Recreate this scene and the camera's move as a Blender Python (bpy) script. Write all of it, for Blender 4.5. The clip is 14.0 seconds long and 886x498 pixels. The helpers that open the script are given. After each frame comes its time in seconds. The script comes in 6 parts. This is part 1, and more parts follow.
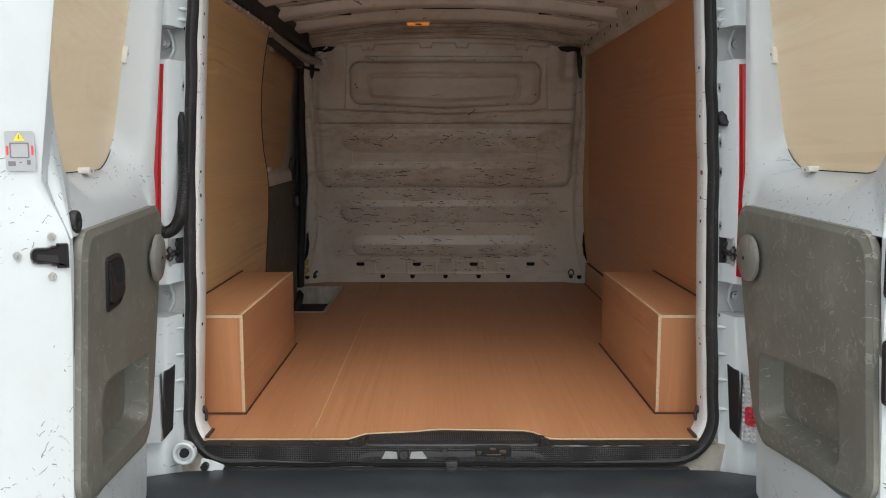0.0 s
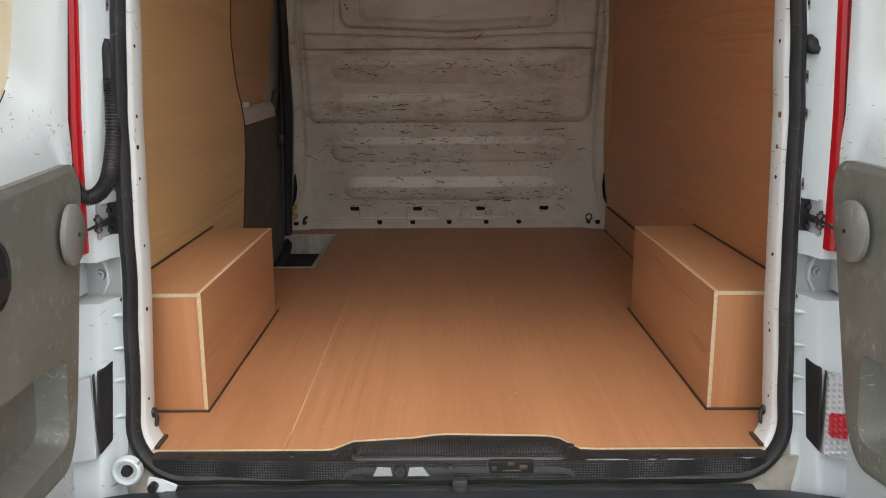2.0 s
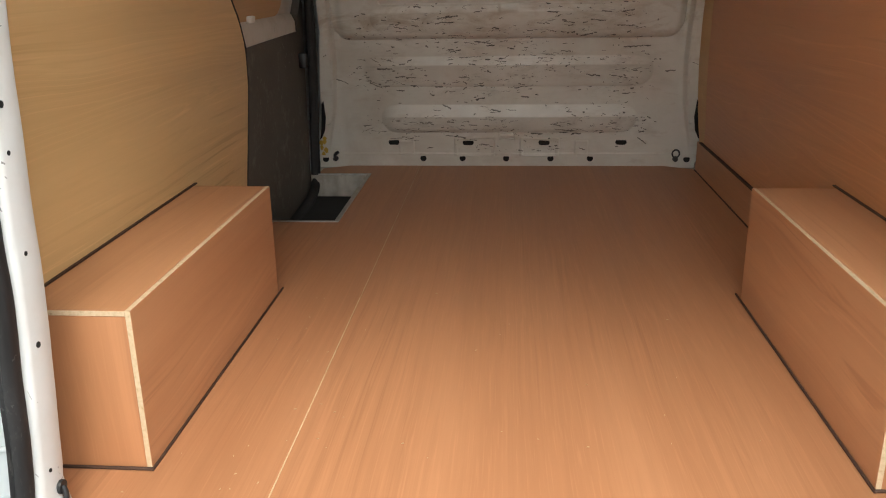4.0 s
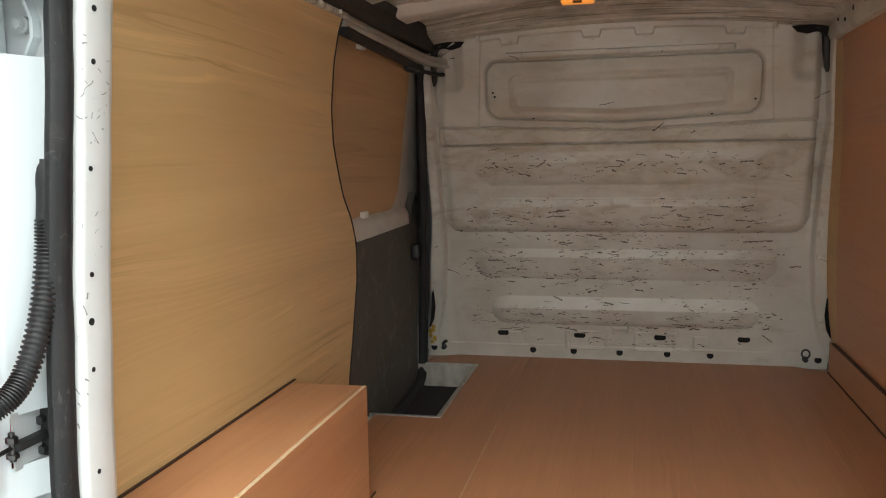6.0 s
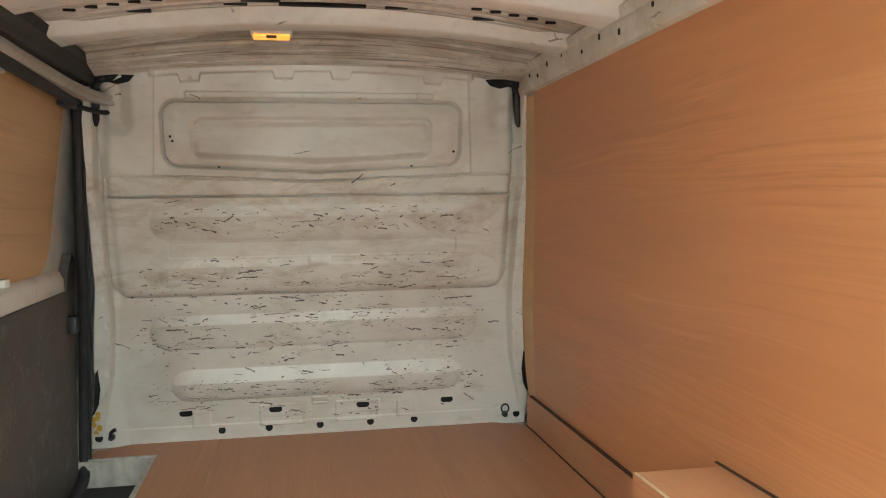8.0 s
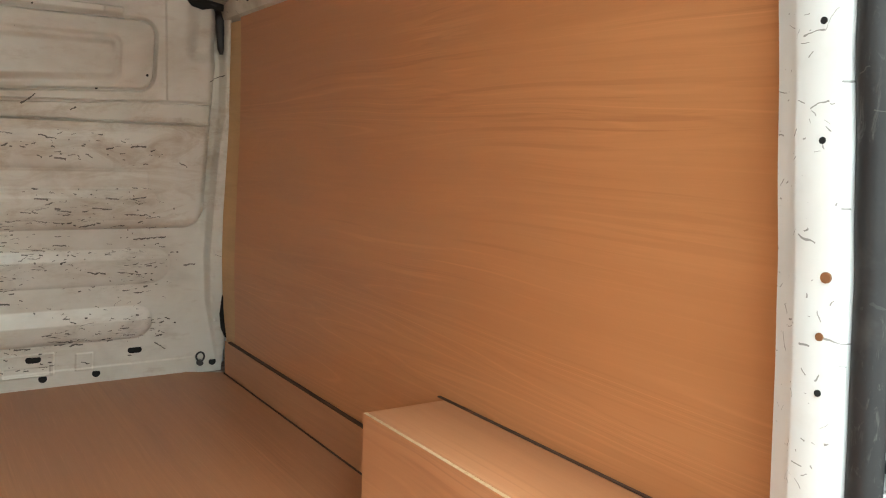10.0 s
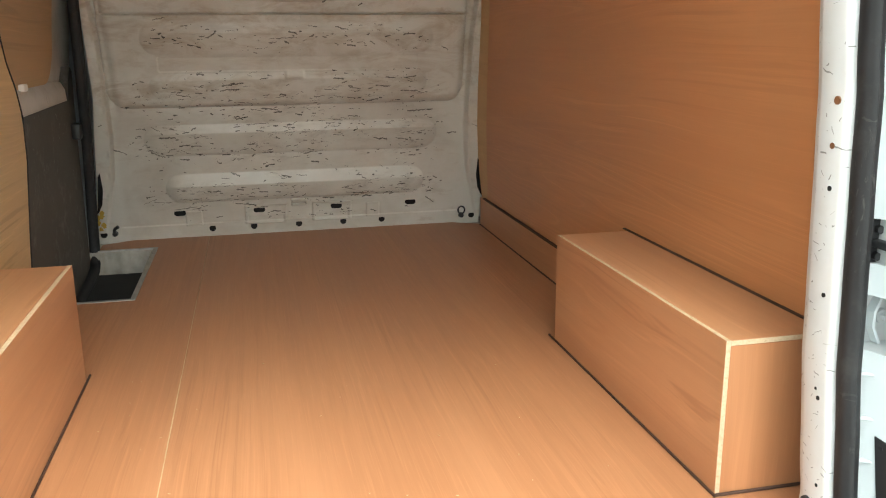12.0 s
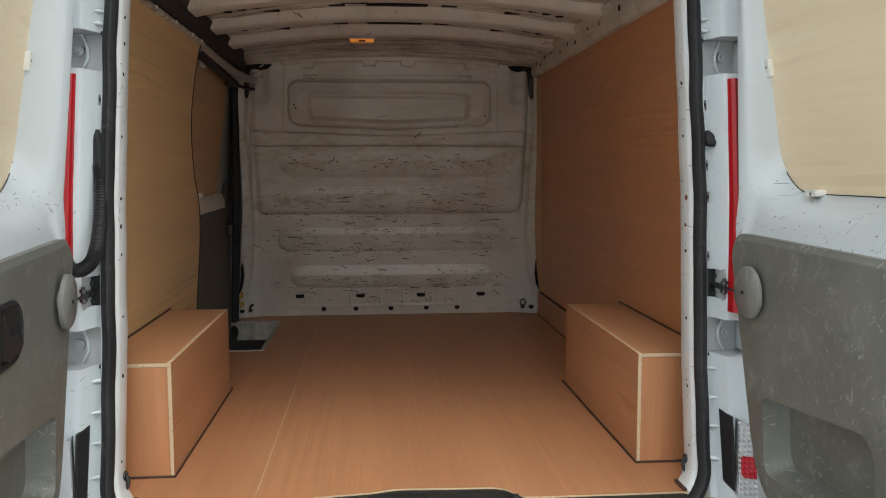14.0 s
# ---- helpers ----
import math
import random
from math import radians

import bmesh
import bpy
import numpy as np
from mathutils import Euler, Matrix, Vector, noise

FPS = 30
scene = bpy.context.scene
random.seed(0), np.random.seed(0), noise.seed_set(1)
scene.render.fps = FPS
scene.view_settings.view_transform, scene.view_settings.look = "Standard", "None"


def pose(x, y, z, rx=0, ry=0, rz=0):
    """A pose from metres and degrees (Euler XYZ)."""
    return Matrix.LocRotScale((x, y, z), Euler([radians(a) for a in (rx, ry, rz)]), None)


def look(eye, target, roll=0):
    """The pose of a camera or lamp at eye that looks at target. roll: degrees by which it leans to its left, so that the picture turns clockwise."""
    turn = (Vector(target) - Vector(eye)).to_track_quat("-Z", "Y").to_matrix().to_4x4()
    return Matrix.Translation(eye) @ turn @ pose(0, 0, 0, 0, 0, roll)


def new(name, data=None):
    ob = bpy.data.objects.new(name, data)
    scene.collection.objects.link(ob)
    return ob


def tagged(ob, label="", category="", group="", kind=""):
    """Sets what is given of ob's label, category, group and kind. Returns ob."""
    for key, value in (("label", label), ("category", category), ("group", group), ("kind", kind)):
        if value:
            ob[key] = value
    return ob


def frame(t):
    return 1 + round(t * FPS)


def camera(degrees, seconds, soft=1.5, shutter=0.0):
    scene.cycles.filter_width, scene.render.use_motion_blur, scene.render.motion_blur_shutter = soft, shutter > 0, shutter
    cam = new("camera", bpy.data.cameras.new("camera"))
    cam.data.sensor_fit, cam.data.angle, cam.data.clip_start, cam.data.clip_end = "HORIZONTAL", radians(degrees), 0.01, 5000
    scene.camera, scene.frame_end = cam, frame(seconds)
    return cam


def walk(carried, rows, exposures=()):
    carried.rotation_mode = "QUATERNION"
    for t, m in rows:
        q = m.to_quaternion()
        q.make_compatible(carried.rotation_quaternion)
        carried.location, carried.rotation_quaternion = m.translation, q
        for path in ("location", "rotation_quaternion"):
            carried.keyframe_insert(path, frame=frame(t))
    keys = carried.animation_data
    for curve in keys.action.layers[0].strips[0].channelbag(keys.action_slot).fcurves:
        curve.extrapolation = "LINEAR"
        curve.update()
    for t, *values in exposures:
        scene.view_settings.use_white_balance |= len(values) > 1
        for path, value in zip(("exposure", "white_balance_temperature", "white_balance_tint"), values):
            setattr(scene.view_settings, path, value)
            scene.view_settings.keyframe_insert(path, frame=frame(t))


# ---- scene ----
cam = camera(56.3, 14.0, 1.1)
PATH = [
    (0, (-0.028, -2.109, 0.784), (-0.023, -0.124, 0.536), 0.0),
    (0.5, (-0.045, -2.061, 0.791), (-0.035, -0.076, 0.539), -0.0),
    (1, (-0.022, -1.944, 0.799), (-0.019, 0.036, 0.519), -0.2),
    (1.5, (-0.004, -1.824, 0.81), (-0.009, 0.149, 0.487), -0.2),
    (2, (-0.031, -1.628, 0.806), (-0.033, 0.327, 0.384), -0.3),
    (2.2, (-0.05, -1.544, 0.804), (-0.027, 0.4, 0.335), -0.2),
    (3.25, (-0.02, -1.16, 0.808), (-0.02, 0.734, 0.168), -0.6),
    (4.3, (0.02, -0.899, 0.812), (-0.235, 0.984, 0.189), -1.1),
    (4.5, (0.032, -0.885, 0.828), (-0.29, 1.004, 0.257), -1.2),
    (5, (0.039, -0.873, 0.851), (-0.354, 1.039, 0.415), -0.8),
    (5.5, (0.038, -0.866, 0.864), (-0.38, 1.061, 0.53), -0.7),
    (6, (0.041, -0.856, 0.867), (-0.402, 1.082, 0.643), -1.0),
    (6.5, (-0.01, -0.826, 0.867), (-0.439, 1.124, 0.744), -1.4),
    (7, (-0.041, -0.77, 0.862), (-0.317, 1.209, 0.767), -1.4),
    (7.5, (-0.048, -0.64, 0.867), (-0.098, 1.357, 0.768), -1.3),
    (8, (-0.086, -0.538, 0.861), (0.269, 1.428, 0.757), -0.8),
    (8.5, (-0.135, -0.467, 0.872), (0.572, 1.401, 0.769), -0.2),
    (8.7, (-0.149, -0.457, 0.874), (0.642, 1.377, 0.772), 0.2),
    (9.75, (-0.17, -0.40, 0.845), (0.914, 1.27, 0.653), 1.5),
    (10.8, (-0.19, -0.501, 0.815), (0.758, 1.226, 0.469), 2.2),
    (11, (-0.179, -0.552, 0.819), (0.665, 1.223, 0.445), 1.5),
    (11.5, (-0.151, -0.73, 0.81), (0.414, 1.134, 0.355), 0.0),
    (12, (-0.165, -0.95, 0.803), (0.261, 0.942, 0.313), -0.5),
    (12.5, (-0.145, -1.187, 0.797), (0.181, 0.722, 0.297), 0.2),
    (13, (-0.078, -1.434, 0.794), (0.128, 0.493, 0.3), 0.2),
    (13.5, (-0.091, -1.664, 0.809), (0.079, 0.305, 0.497), -0.1),
    (14, (-0.089, -1.85, 0.778), (0.076, 0.134, 0.59), -0.1),
]

# ---------------------------------------------------------------- exposure
# seconds, stops, kelvin, tint
EXPOSURES = [(0.0, 0.65, 6500, 8), (1.5, 0.85, 6500, 8), (2.2, 1.0, 6500, 8), (4.5, 1.65, 6600, 4), (5.5, 1.8, 6500, 2), (6.5, 1.5, 6300, 0), (6.8, 1.55, 6300, -1), (7.2, 1.95, 6300, -2), (8.0, 2.65, 6000, -6), (8.7, 2.93, 5680, -11), (11.0, 2.13, 6700, 2), (11.5, 2.16, 6550, 0), (12.0, 2.12, 6400, -2), (12.5, 1.94, 6250, -2), (13.0, 1.67, 6300, 0), (13.5, 1.4, 6300, 2), (14.0, 0.72, 6300, 4)]
walk(cam, [(t, look(eye, target, roll)) for t, eye, target, roll in PATH], EXPOSURES)

# ---------------------------------------------------------------- daylight
world = bpy.data.worlds.new("overcast_sky")
scene.world = world
world.use_nodes = True
wn, wl = world.node_tree.nodes, world.node_tree.links
wn.clear()
sky = wn.new("ShaderNodeTexSky")
sky.sky_type = "NISHITA"
sky.sun_disc = False
sky.sun_elevation = radians(57)
sky.sun_rotation = radians(171)
sky.air_density, sky.dust_density, sky.ozone_density = 1.0, 4.0, 1.0
soften = wn.new("ShaderNodeHueSaturation")
soften.inputs["Saturation"].default_value = 0.35
back = wn.new("ShaderNodeBackground")
back.inputs["Strength"].default_value = 0.15
wout = wn.new("ShaderNodeOutputWorld")
wl.new(sky.outputs[0], soften.inputs["Color"])
wl.new(soften.outputs[0], back.inputs["Color"])
wl.new(back.outputs[0], wout.inputs["Surface"])

sun = bpy.data.lights.new("sun", "SUN")
sun.energy, sun.angle, sun.color = 0.7, radians(85), (1.0, 0.97, 0.93)
sun_ob = new("sun", sun)
sun_ob.matrix_world = look((0.5, -3.05, 4.65), (0, 0, 0))


# ---------------------------------------------------------------- materials
def start(name, color, rough=0.5, metal=0.0, coat=0.0, spec=0.5):
    m = bpy.data.materials.new(name)
    m.use_nodes = True
    nt = m.node_tree
    b = nt.nodes["Principled BSDF"]
    b.inputs["Base Color"].default_value = (*color, 1)
    b.inputs["Roughness"].default_value = rough
    b.inputs["Metallic"].default_value = metal
    b.inputs["Coat Weight"].default_value = coat
    b.inputs["Specular IOR Level"].default_value = spec
    return m, nt, b


def coords(nt, scale=(1, 1, 1), turn=(0, 0, 0)):
    tc = nt.nodes.new("ShaderNodeTexCoord")
    mp = nt.nodes.new("ShaderNodeMapping")
    mp.inputs["Scale"].default_value = scale
    mp.inputs["Rotation"].default_value = turn
    nt.links.new(tc.outputs["Object"], mp.inputs["Vector"])
    return mp.outputs["Vector"]


def noise_tex(nt, vec, scale, detail=3.0, rough=0.5, distort=0.0):
    n = nt.nodes.new("ShaderNodeTexNoise")
    n.inputs["Scale"].default_value = scale
    n.inputs["Detail"].default_value = detail
    n.inputs["Roughness"].default_value = rough
    n.inputs["Distortion"].default_value = distort
    nt.links.new(vec, n.inputs["Vector"])
    return n.outputs["Fac"]


def ramp(nt, fac, stops):
    r = nt.nodes.new("ShaderNodeValToRGB")
    e = r.color_ramp.elements
    while len(e) < len(stops):
        e.new(0.5)
    for el, (p, c) in zip(e, stops):
        el.position = p
        el.color = (*c, 1) if len(c) == 3 else c
    nt.links.new(fac, r.inputs["Fac"])
    return r.outputs["Color"]


def grey(v):
    return (v, v, v)


def mix(nt, fac, a, b, blend="MIX"):
    n = nt.nodes.new("ShaderNodeMix")
    n.data_type, n.blend_type = "RGBA", blend
    for sock, v in ((n.inputs[0], fac), (n.inputs[6], a), (n.inputs[7], b)):
        if isinstance(v, bpy.types.NodeSocket):
            nt.links.new(v, sock)
        elif isinstance(v, (int, float)):
            sock.default_value = v
        else:
            sock.default_value = (*v, 1)
    return n.outputs[2]


def calc(nt, op, a, b=0.0, c=0.0):
    n = nt.nodes.new("ShaderNodeMath")
    n.operation = op
    for sock, v in zip(n.inputs, (a, b, c)):
        if isinstance(v, bpy.types.NodeSocket):
            nt.links.new(v, sock)
        else:
            sock.default_value = v
    return n.outputs[0]


def bump(nt, b, height, strength=0.2, dist=0.002):
    n = nt.nodes.new("ShaderNodeBump")
    n.inputs["Strength"].default_value = strength
    n.inputs["Distance"].default_value = dist
    nt.links.new(height, n.inputs["Height"])
    nt.links.new(n.outputs[0], b.inputs["Normal"])


def strokes(nt, vec, scale, length, width, share, ragged=0.35, turn=2.4):
    """Mask of short scuff marks: one random stroke in some cells of a Voronoi grid. vec is in metres."""
    vo = nt.nodes.new("ShaderNodeTexVoronoi")
    vo.inputs["Scale"].default_value = scale
    nt.links.new(vec, vo.inputs["Vector"])
    sub = nt.nodes.new("ShaderNodeVectorMath")
    sub.operation = "SUBTRACT"
    sc = nt.nodes.new("ShaderNodeVectorMath")
    sc.operation = "SCALE"
    sc.inputs["Scale"].default_value = scale
    nt.links.new(vec, sc.inputs[0])
    nt.links.new(vec, sub.inputs[0])
    nt.links.new(vo.outputs["Position"], sub.inputs[1])
    sep = nt.nodes.new("ShaderNodeSeparateColor")
    nt.links.new(vo.outputs["Color"], sep.inputs[0])
    wob = nt.nodes.new("ShaderNodeTexNoise")
    wob.inputs["Scale"].default_value = 60.0
    wob.inputs["Detail"].default_value = 2.0
    nt.links.new(vec, wob.inputs["Vector"])
    # turn the local place by a random angle, mostly near level
    ang = calc(nt, "MULTIPLY", calc(nt, "SUBTRACT", sep.outputs[0], 0.5), turn)
    loc = nt.nodes.new("ShaderNodeSeparateXYZ")
    nt.links.new(sub.outputs[0], loc.inputs[0])
    ca, sa = calc(nt, "COSINE", ang), calc(nt, "SINE", ang)
    lx = calc(nt, "ADD", calc(nt, "MULTIPLY", loc.outputs[0], ca), calc(nt, "MULTIPLY", loc.outputs[2], sa))
    lz = calc(nt, "SUBTRACT", calc(nt, "MULTIPLY", loc.outputs[2], ca), calc(nt, "MULTIPLY", loc.outputs[0], sa))
    lz = calc(nt, "ADD", lz, calc(nt, "MULTIPLY", calc(nt, "SUBTRACT", wob.outputs["Fac"], 0.5), ragged * 0.03))
    long = calc(nt, "MULTIPLY", sep.outputs[1], length)
    wide = calc(nt, "MULTIPLY", calc(nt, "ADD", sep.outputs[2], 0.3), width)
    wide = calc(nt, "MULTIPLY", wide, calc(nt, "MULTIPLY", wob.outputs["Fac"], 2.0))
    inside = calc(nt, "MULTIPLY", calc(nt, "LESS_THAN", calc(nt, "ABSOLUTE", lx), long), calc(nt, "LESS_THAN", calc(nt, "ABSOLUTE", lz), wide))
    pick = calc(nt, "LESS_THAN", calc(nt, "FRACT", calc(nt, "MULTIPLY", calc(nt, "ADD", sep.outputs[0], sep.outputs[2]), 7.31)), share)
    return calc(nt, "MULTIPLY", inside, pick)


def flat(nt, axes):
    """Metres with the depth axis taken out, so that a stroke lies on the surface."""
    tc = nt.nodes.new("ShaderNodeTexCoord")
    sep = nt.nodes.new("ShaderNodeSeparateXYZ")
    com = nt.nodes.new("ShaderNodeCombineXYZ")
    nt.links.new(tc.outputs["Object"], sep.inputs[0])
    along = sep.outputs[axes[0]]
    if axes[0] == 1:
        along = calc(nt, "ADD", sep.outputs[0], sep.outputs[1])
    nt.links.new(along, com.inputs[0])
    nt.links.new(sep.outputs[axes[1]], com.inputs[2])
    return com.outputs[0]


def wood(name, dark, light, along, rough=0.42, sheen=0.25, swirl=0.0, turn=(0, 0, 0), figure=0.5, wave=0.06, line=26.0, fine_amount=0.09):
    """Lacquered veneer, with its grain along one axis: 0 x, 1 y, 2 z."""
    m, nt, b = start(name, light, rough)
    bent = nt.nodes.new("ShaderNodeTexNoise")
    bent.inputs["Scale"].default_value = 1.0
    bent.inputs["Detail"].default_value = 1.5
    slow = [3.2] * 3
    slow[along] = 1.3
    nt.links.new(coords(nt, slow), bent.inputs["Vector"])
    shift = nt.nodes.new("ShaderNodeVectorMath")
    shift.operation = "MULTIPLY_ADD"
    nt.links.new(bent.outputs["Color"], shift.inputs[0])
    shift.inputs[1].default_value = [0.0 if k == along else wave for k in range(3)]
    tc = nt.nodes.new("ShaderNodeTexCoord")
    nt.links.new(tc.outputs["Object"], shift.inputs[2])

    def grain(scale):
        mp = nt.nodes.new("ShaderNodeMapping")
        mp.inputs["Scale"].default_value = scale
        mp.inputs["Rotation"].default_value = turn
        nt.links.new(shift.outputs[0], mp.inputs["Vector"])
        return mp.outputs["Vector"]

    fine, broad, cath = [70.0] * 3, [7.0] * 3, [6.5] * 3
    fine[along], broad[along], cath[along] = 1.4, 0.6, 0.22
    f1 = noise_tex(nt, grain(fine), 1.0, 4, 0.6, 0.3)
    f2 = noise_tex(nt, grain([v * 4 for v in fine]), 1.0, 2, 0.5)
    f3 = noise_tex(nt, grain(broad), 1.0, 3, 0.5, 0.6)
    wv = nt.nodes.new("ShaderNodeTexNoise")
    wv.inputs["Scale"].default_value = 1.0
    wv.inputs["Detail"].default_value = 1.0
    wv.inputs["Distortion"].default_value = 0.4
    nt.links.new(grain(cath), wv.inputs["Vector"])
    rings = calc(nt, "ABSOLUTE", calc(nt, "SUBTRACT", calc(nt, "FRACT", calc(nt, "MULTIPLY", wv.outputs["Fac"], 24.0)), 0.5))
    some = ramp(nt, noise_tex(nt, grain([v * 0.6 for v in cath]), 1.0, 2, 0.5), [(0.46, grey(0)), (0.62, grey(1))])
    drawn = calc(nt, "MULTIPLY", some, calc(nt, "MULTIPLY", ramp(nt, f1, [(0.35, grey(0.3)), (0.6, grey(1))]), swirl))
    mid = tuple((a + c) / 2 for a, c in zip(dark, light))
    col = ramp(nt, f3, [(0.3, mid), (0.7, light)])
    col = mix(nt, calc(nt, "MULTIPLY", ramp(nt, f1, [(0.42, grey(0)), (0.67, grey(1))]), fine_amount), col, dark)
    pale = tuple(min(1, v * 1.28 + 0.02) for v in light)
    col = mix(nt, calc(nt, "MULTIPLY", ramp(nt, rings, [(0.38, grey(0)), (0.5, grey(1))]), drawn), col, dark)
    col = mix(nt, calc(nt, "MULTIPLY", ramp(nt, rings, [(0.0, grey(1)), (0.10, grey(0))]), drawn), col, pale)
    col = mix(nt, calc(nt, "MULTIPLY", ramp(nt, f2, [(0.55, grey(0)), (0.72, grey(1))]), fine_amount), col, pale)
    # long figured streaks, gathered in patches
    streak, field = [line] * 3, [3.4] * 3
    streak[along], field[along] = 0.5, 0.9
    f4 = noise_tex(nt, grain(streak), 1.0, 3, 0.6, 1.1)
    gather = ramp(nt, noise_tex(nt, grain(field), 1.0, 2, 0.5), [(0.44, grey(0.10)), (0.64, grey(1))])
    col = mix(nt, calc(nt, "MULTIPLY", calc(nt, "MULTIPLY", ramp(nt, f4, [(0.57, grey(0)), (0.66, grey(1))]), gather), figure * 0.75), col, pale)
    col = mix(nt, calc(nt, "MULTIPLY", calc(nt, "MULTIPLY", ramp(nt, f4, [(0.36, grey(1)), (0.44, grey(0))]), gather), figure * 1.2), col, dark)
    nt.links.new(col, b.inputs["Base Color"])
    nt.links.new(calc(nt, "ADD", rough - 0.08, calc(nt, "MULTIPLY", f3, 0.2)), b.inputs["Roughness"])
    b.inputs["Coat Weight"].default_value = sheen
    b.inputs["Coat Roughness"].default_value = 0.35
    bump(nt, b, f1, 0.08, 0.001)
    return m


RED_D, RED_L = (0.29, 0.118, 0.050), (0.455, 0.212, 0.100)
GOLD_D, GOLD_L = (0.49, 0.305, 0.125), (0.70, 0.475, 0.225)
M_FLOOR = wood("floor_veneer", RED_D, RED_L, 1, 0.5, 0.22, 0.15, (0, 0, 0), 0.34, 0.03, 75.0, 0.2)
M_BOX_Y = wood("box_veneer_long", RED_D, (0.53, 0.265, 0.13), 1, 0.45, 0.3, 0.2, (radians(7), 0, 0), 0.35)
M_BOX_Z = wood("box_veneer_upright", RED_D, (0.51, 0.235, 0.108), 2, 0.45, 0.2)
M_WALL_R = wood("right_wall_veneer", (0.38, 0.150, 0.053), (0.57, 0.255, 0.105), 1, 0.42, 0.3, 0.32, (radians(-3), 0, 0), 0.6, 0.05, 46.0)
M_WALL_L = wood("left_wall_veneer", GOLD_D, GOLD_L, 1, 0.42, 0.25, 0.35, (radians(3), 0, 0), 0.7, 0.05, 40.0)
M_BOARD = wood("pale_window_board", (0.80, 0.63, 0.39), (0.96, 0.81, 0.57), 1, 0.5, 0.1, 0.2, (radians(-6), 0, 0), 0.35)
M_DOORBOARD = wood("side_window_board", (0.42, 0.25, 0.11), (0.60, 0.375, 0.175), 1, 0.45, 0.2, 0.2)


def edge_wood():
    m, nt, b = start("plywood_edge", (0.66, 0.52, 0.34), 0.75)
    n1 = noise_tex(nt, coords(nt, (40, 40, 40)), 3.0, 4, 0.7)
    col = ramp(nt, n1, [(0.28, (0.38, 0.27, 0.15)), (0.38, (0.52, 0.39, 0.24)), (0.5, (0.58, 0.45, 0.29)), (0.8, (0.66, 0.53, 0.36))])
    nt.links.new(col, b.inputs["Base Color"])
    bump(nt, b, n1, 0.3, 0.001)
    return m


M_EDGE = edge_wood()


def painted(name, base, dirt, scuff=0.25, axes=(0, 2), rough=0.32, dirt_amount=0.4, dense=1.0, mark=1.0, streak=None, zone=None):
    """Van paint with road film, stains and black rub marks."""
    m, nt, b = start(name, base, rough, 0, 0.35)
    b.inputs["Coat Roughness"].default_value = 0.15
    vec = coords(nt)
    big = noise_tex(nt, vec, 3.2, 5, 0.62, 0.5)
    small = noise_tex(nt, vec, 26.0, 4, 0.6)
    col = mix(nt, calc(nt, "MULTIPLY", ramp(nt, big, [(0.46, grey(0)), (0.72, grey(1))]), dirt_amount), base, dirt)
    col = mix(nt, calc(nt, "MULTIPLY", ramp(nt, small, [(0.52, grey(0)), (0.75, grey(1))]), dirt_amount * 0.6), col, dirt)
    if streak:
        run = noise_tex(nt, coords(nt, streak), 1.0, 5, 0.65, 0.4)
        col = mix(nt, calc(nt, "MULTIPLY", ramp(nt, run, [(0.5, grey(0)), (0.66, grey(1))]), 0.75), col, tuple(v * 0.6 for v in dirt))
        thin = noise_tex(nt, coords(nt, (streak[0] * 1.6, streak[1] * 3.2, 1)), 1.0, 4, 0.6, 0.6)
        col = mix(nt, calc(nt, "MULTIPLY", ramp(nt, thin, [(0.56, grey(0)), (0.64, grey(1))]), 0.7), col, tuple(v * 0.45 for v in dirt))
    if scuff:
        fv = flat(nt, axes)
        s1 = strokes(nt, fv, 11.0 * dense, 0.045 * mark, 0.0022 * mark, scuff)
        s2 = strokes(nt, fv, 26.0 * dense, 0.016 * mark, 0.0018 * mark, scuff)
        where = ramp(nt, noise_tex(nt, vec, 3.4, 3, 0.6), [(0.52, grey(0)), (0.57, grey(1))])
        if zone:
            tc = nt.nodes.new("ShaderNodeTexCoord")
            sp = nt.nodes.new("ShaderNodeSeparateXYZ")
            nt.links.new(tc.outputs["Object"], sp.inputs[0])
            where = calc(nt, "GREATER_THAN", calc(nt, "ADD", noise_tex(nt, vec, 5.0, 3, 0.6), ramp(nt, sp.outputs[2], zone)), 0.60)
        marks = calc(nt, "MULTIPLY", calc(nt, "MAXIMUM", s1, s2), where)
        col = mix(nt, calc(nt, "MULTIPLY", marks, 0.7), col, (0.09, 0.08, 0.07))
    nt.links.new(col, b.inputs["Base Color"])
    nt.links.new(calc(nt, "ADD", rough, calc(nt, "MULTIPLY", big, 0.2)), b.inputs["Roughness"])
    bump(nt, b, small, 0.05, 0.001)
    return m


M_PAINT = painted("white_body_paint", (0.62, 0.67, 0.685), (0.50, 0.51, 0.50), 0.10, (0, 2), 0.28, 0.15, 2.2, 0.45)
M_JAMB = painted("scuffed_white_jamb_paint", (0.70, 0.715, 0.71), (0.50, 0.48, 0.44), 0.32, (1, 2), 0.35, 0.25, 2.4, 0.42, None, [(0.0, grey(0.09)), (0.55, grey(0.05)), (1.0, grey(0.07))])
M_DOORPAINT = painted("white_door_paint", (0.57, 0.615, 0.63), (0.45, 0.45, 0.42), 0.32, (1, 2), 0.3, 0.18, 2.8, 0.4, None, [(0.05, grey(0.10)), (0.55, grey(0.0)), (0.62, grey(0.12)), (0.72, grey(0.12)), (0.76, grey(0.0)), (0.95, grey(0.0))])
M_ROOF = painted("dirty_white_roof_paint", (0.62, 0.59, 0.52), (0.27, 0.22, 0.155), 0.15, (0, 1), 0.40, 0.8, 1.0, 1.0, (1.6, 34, 1))
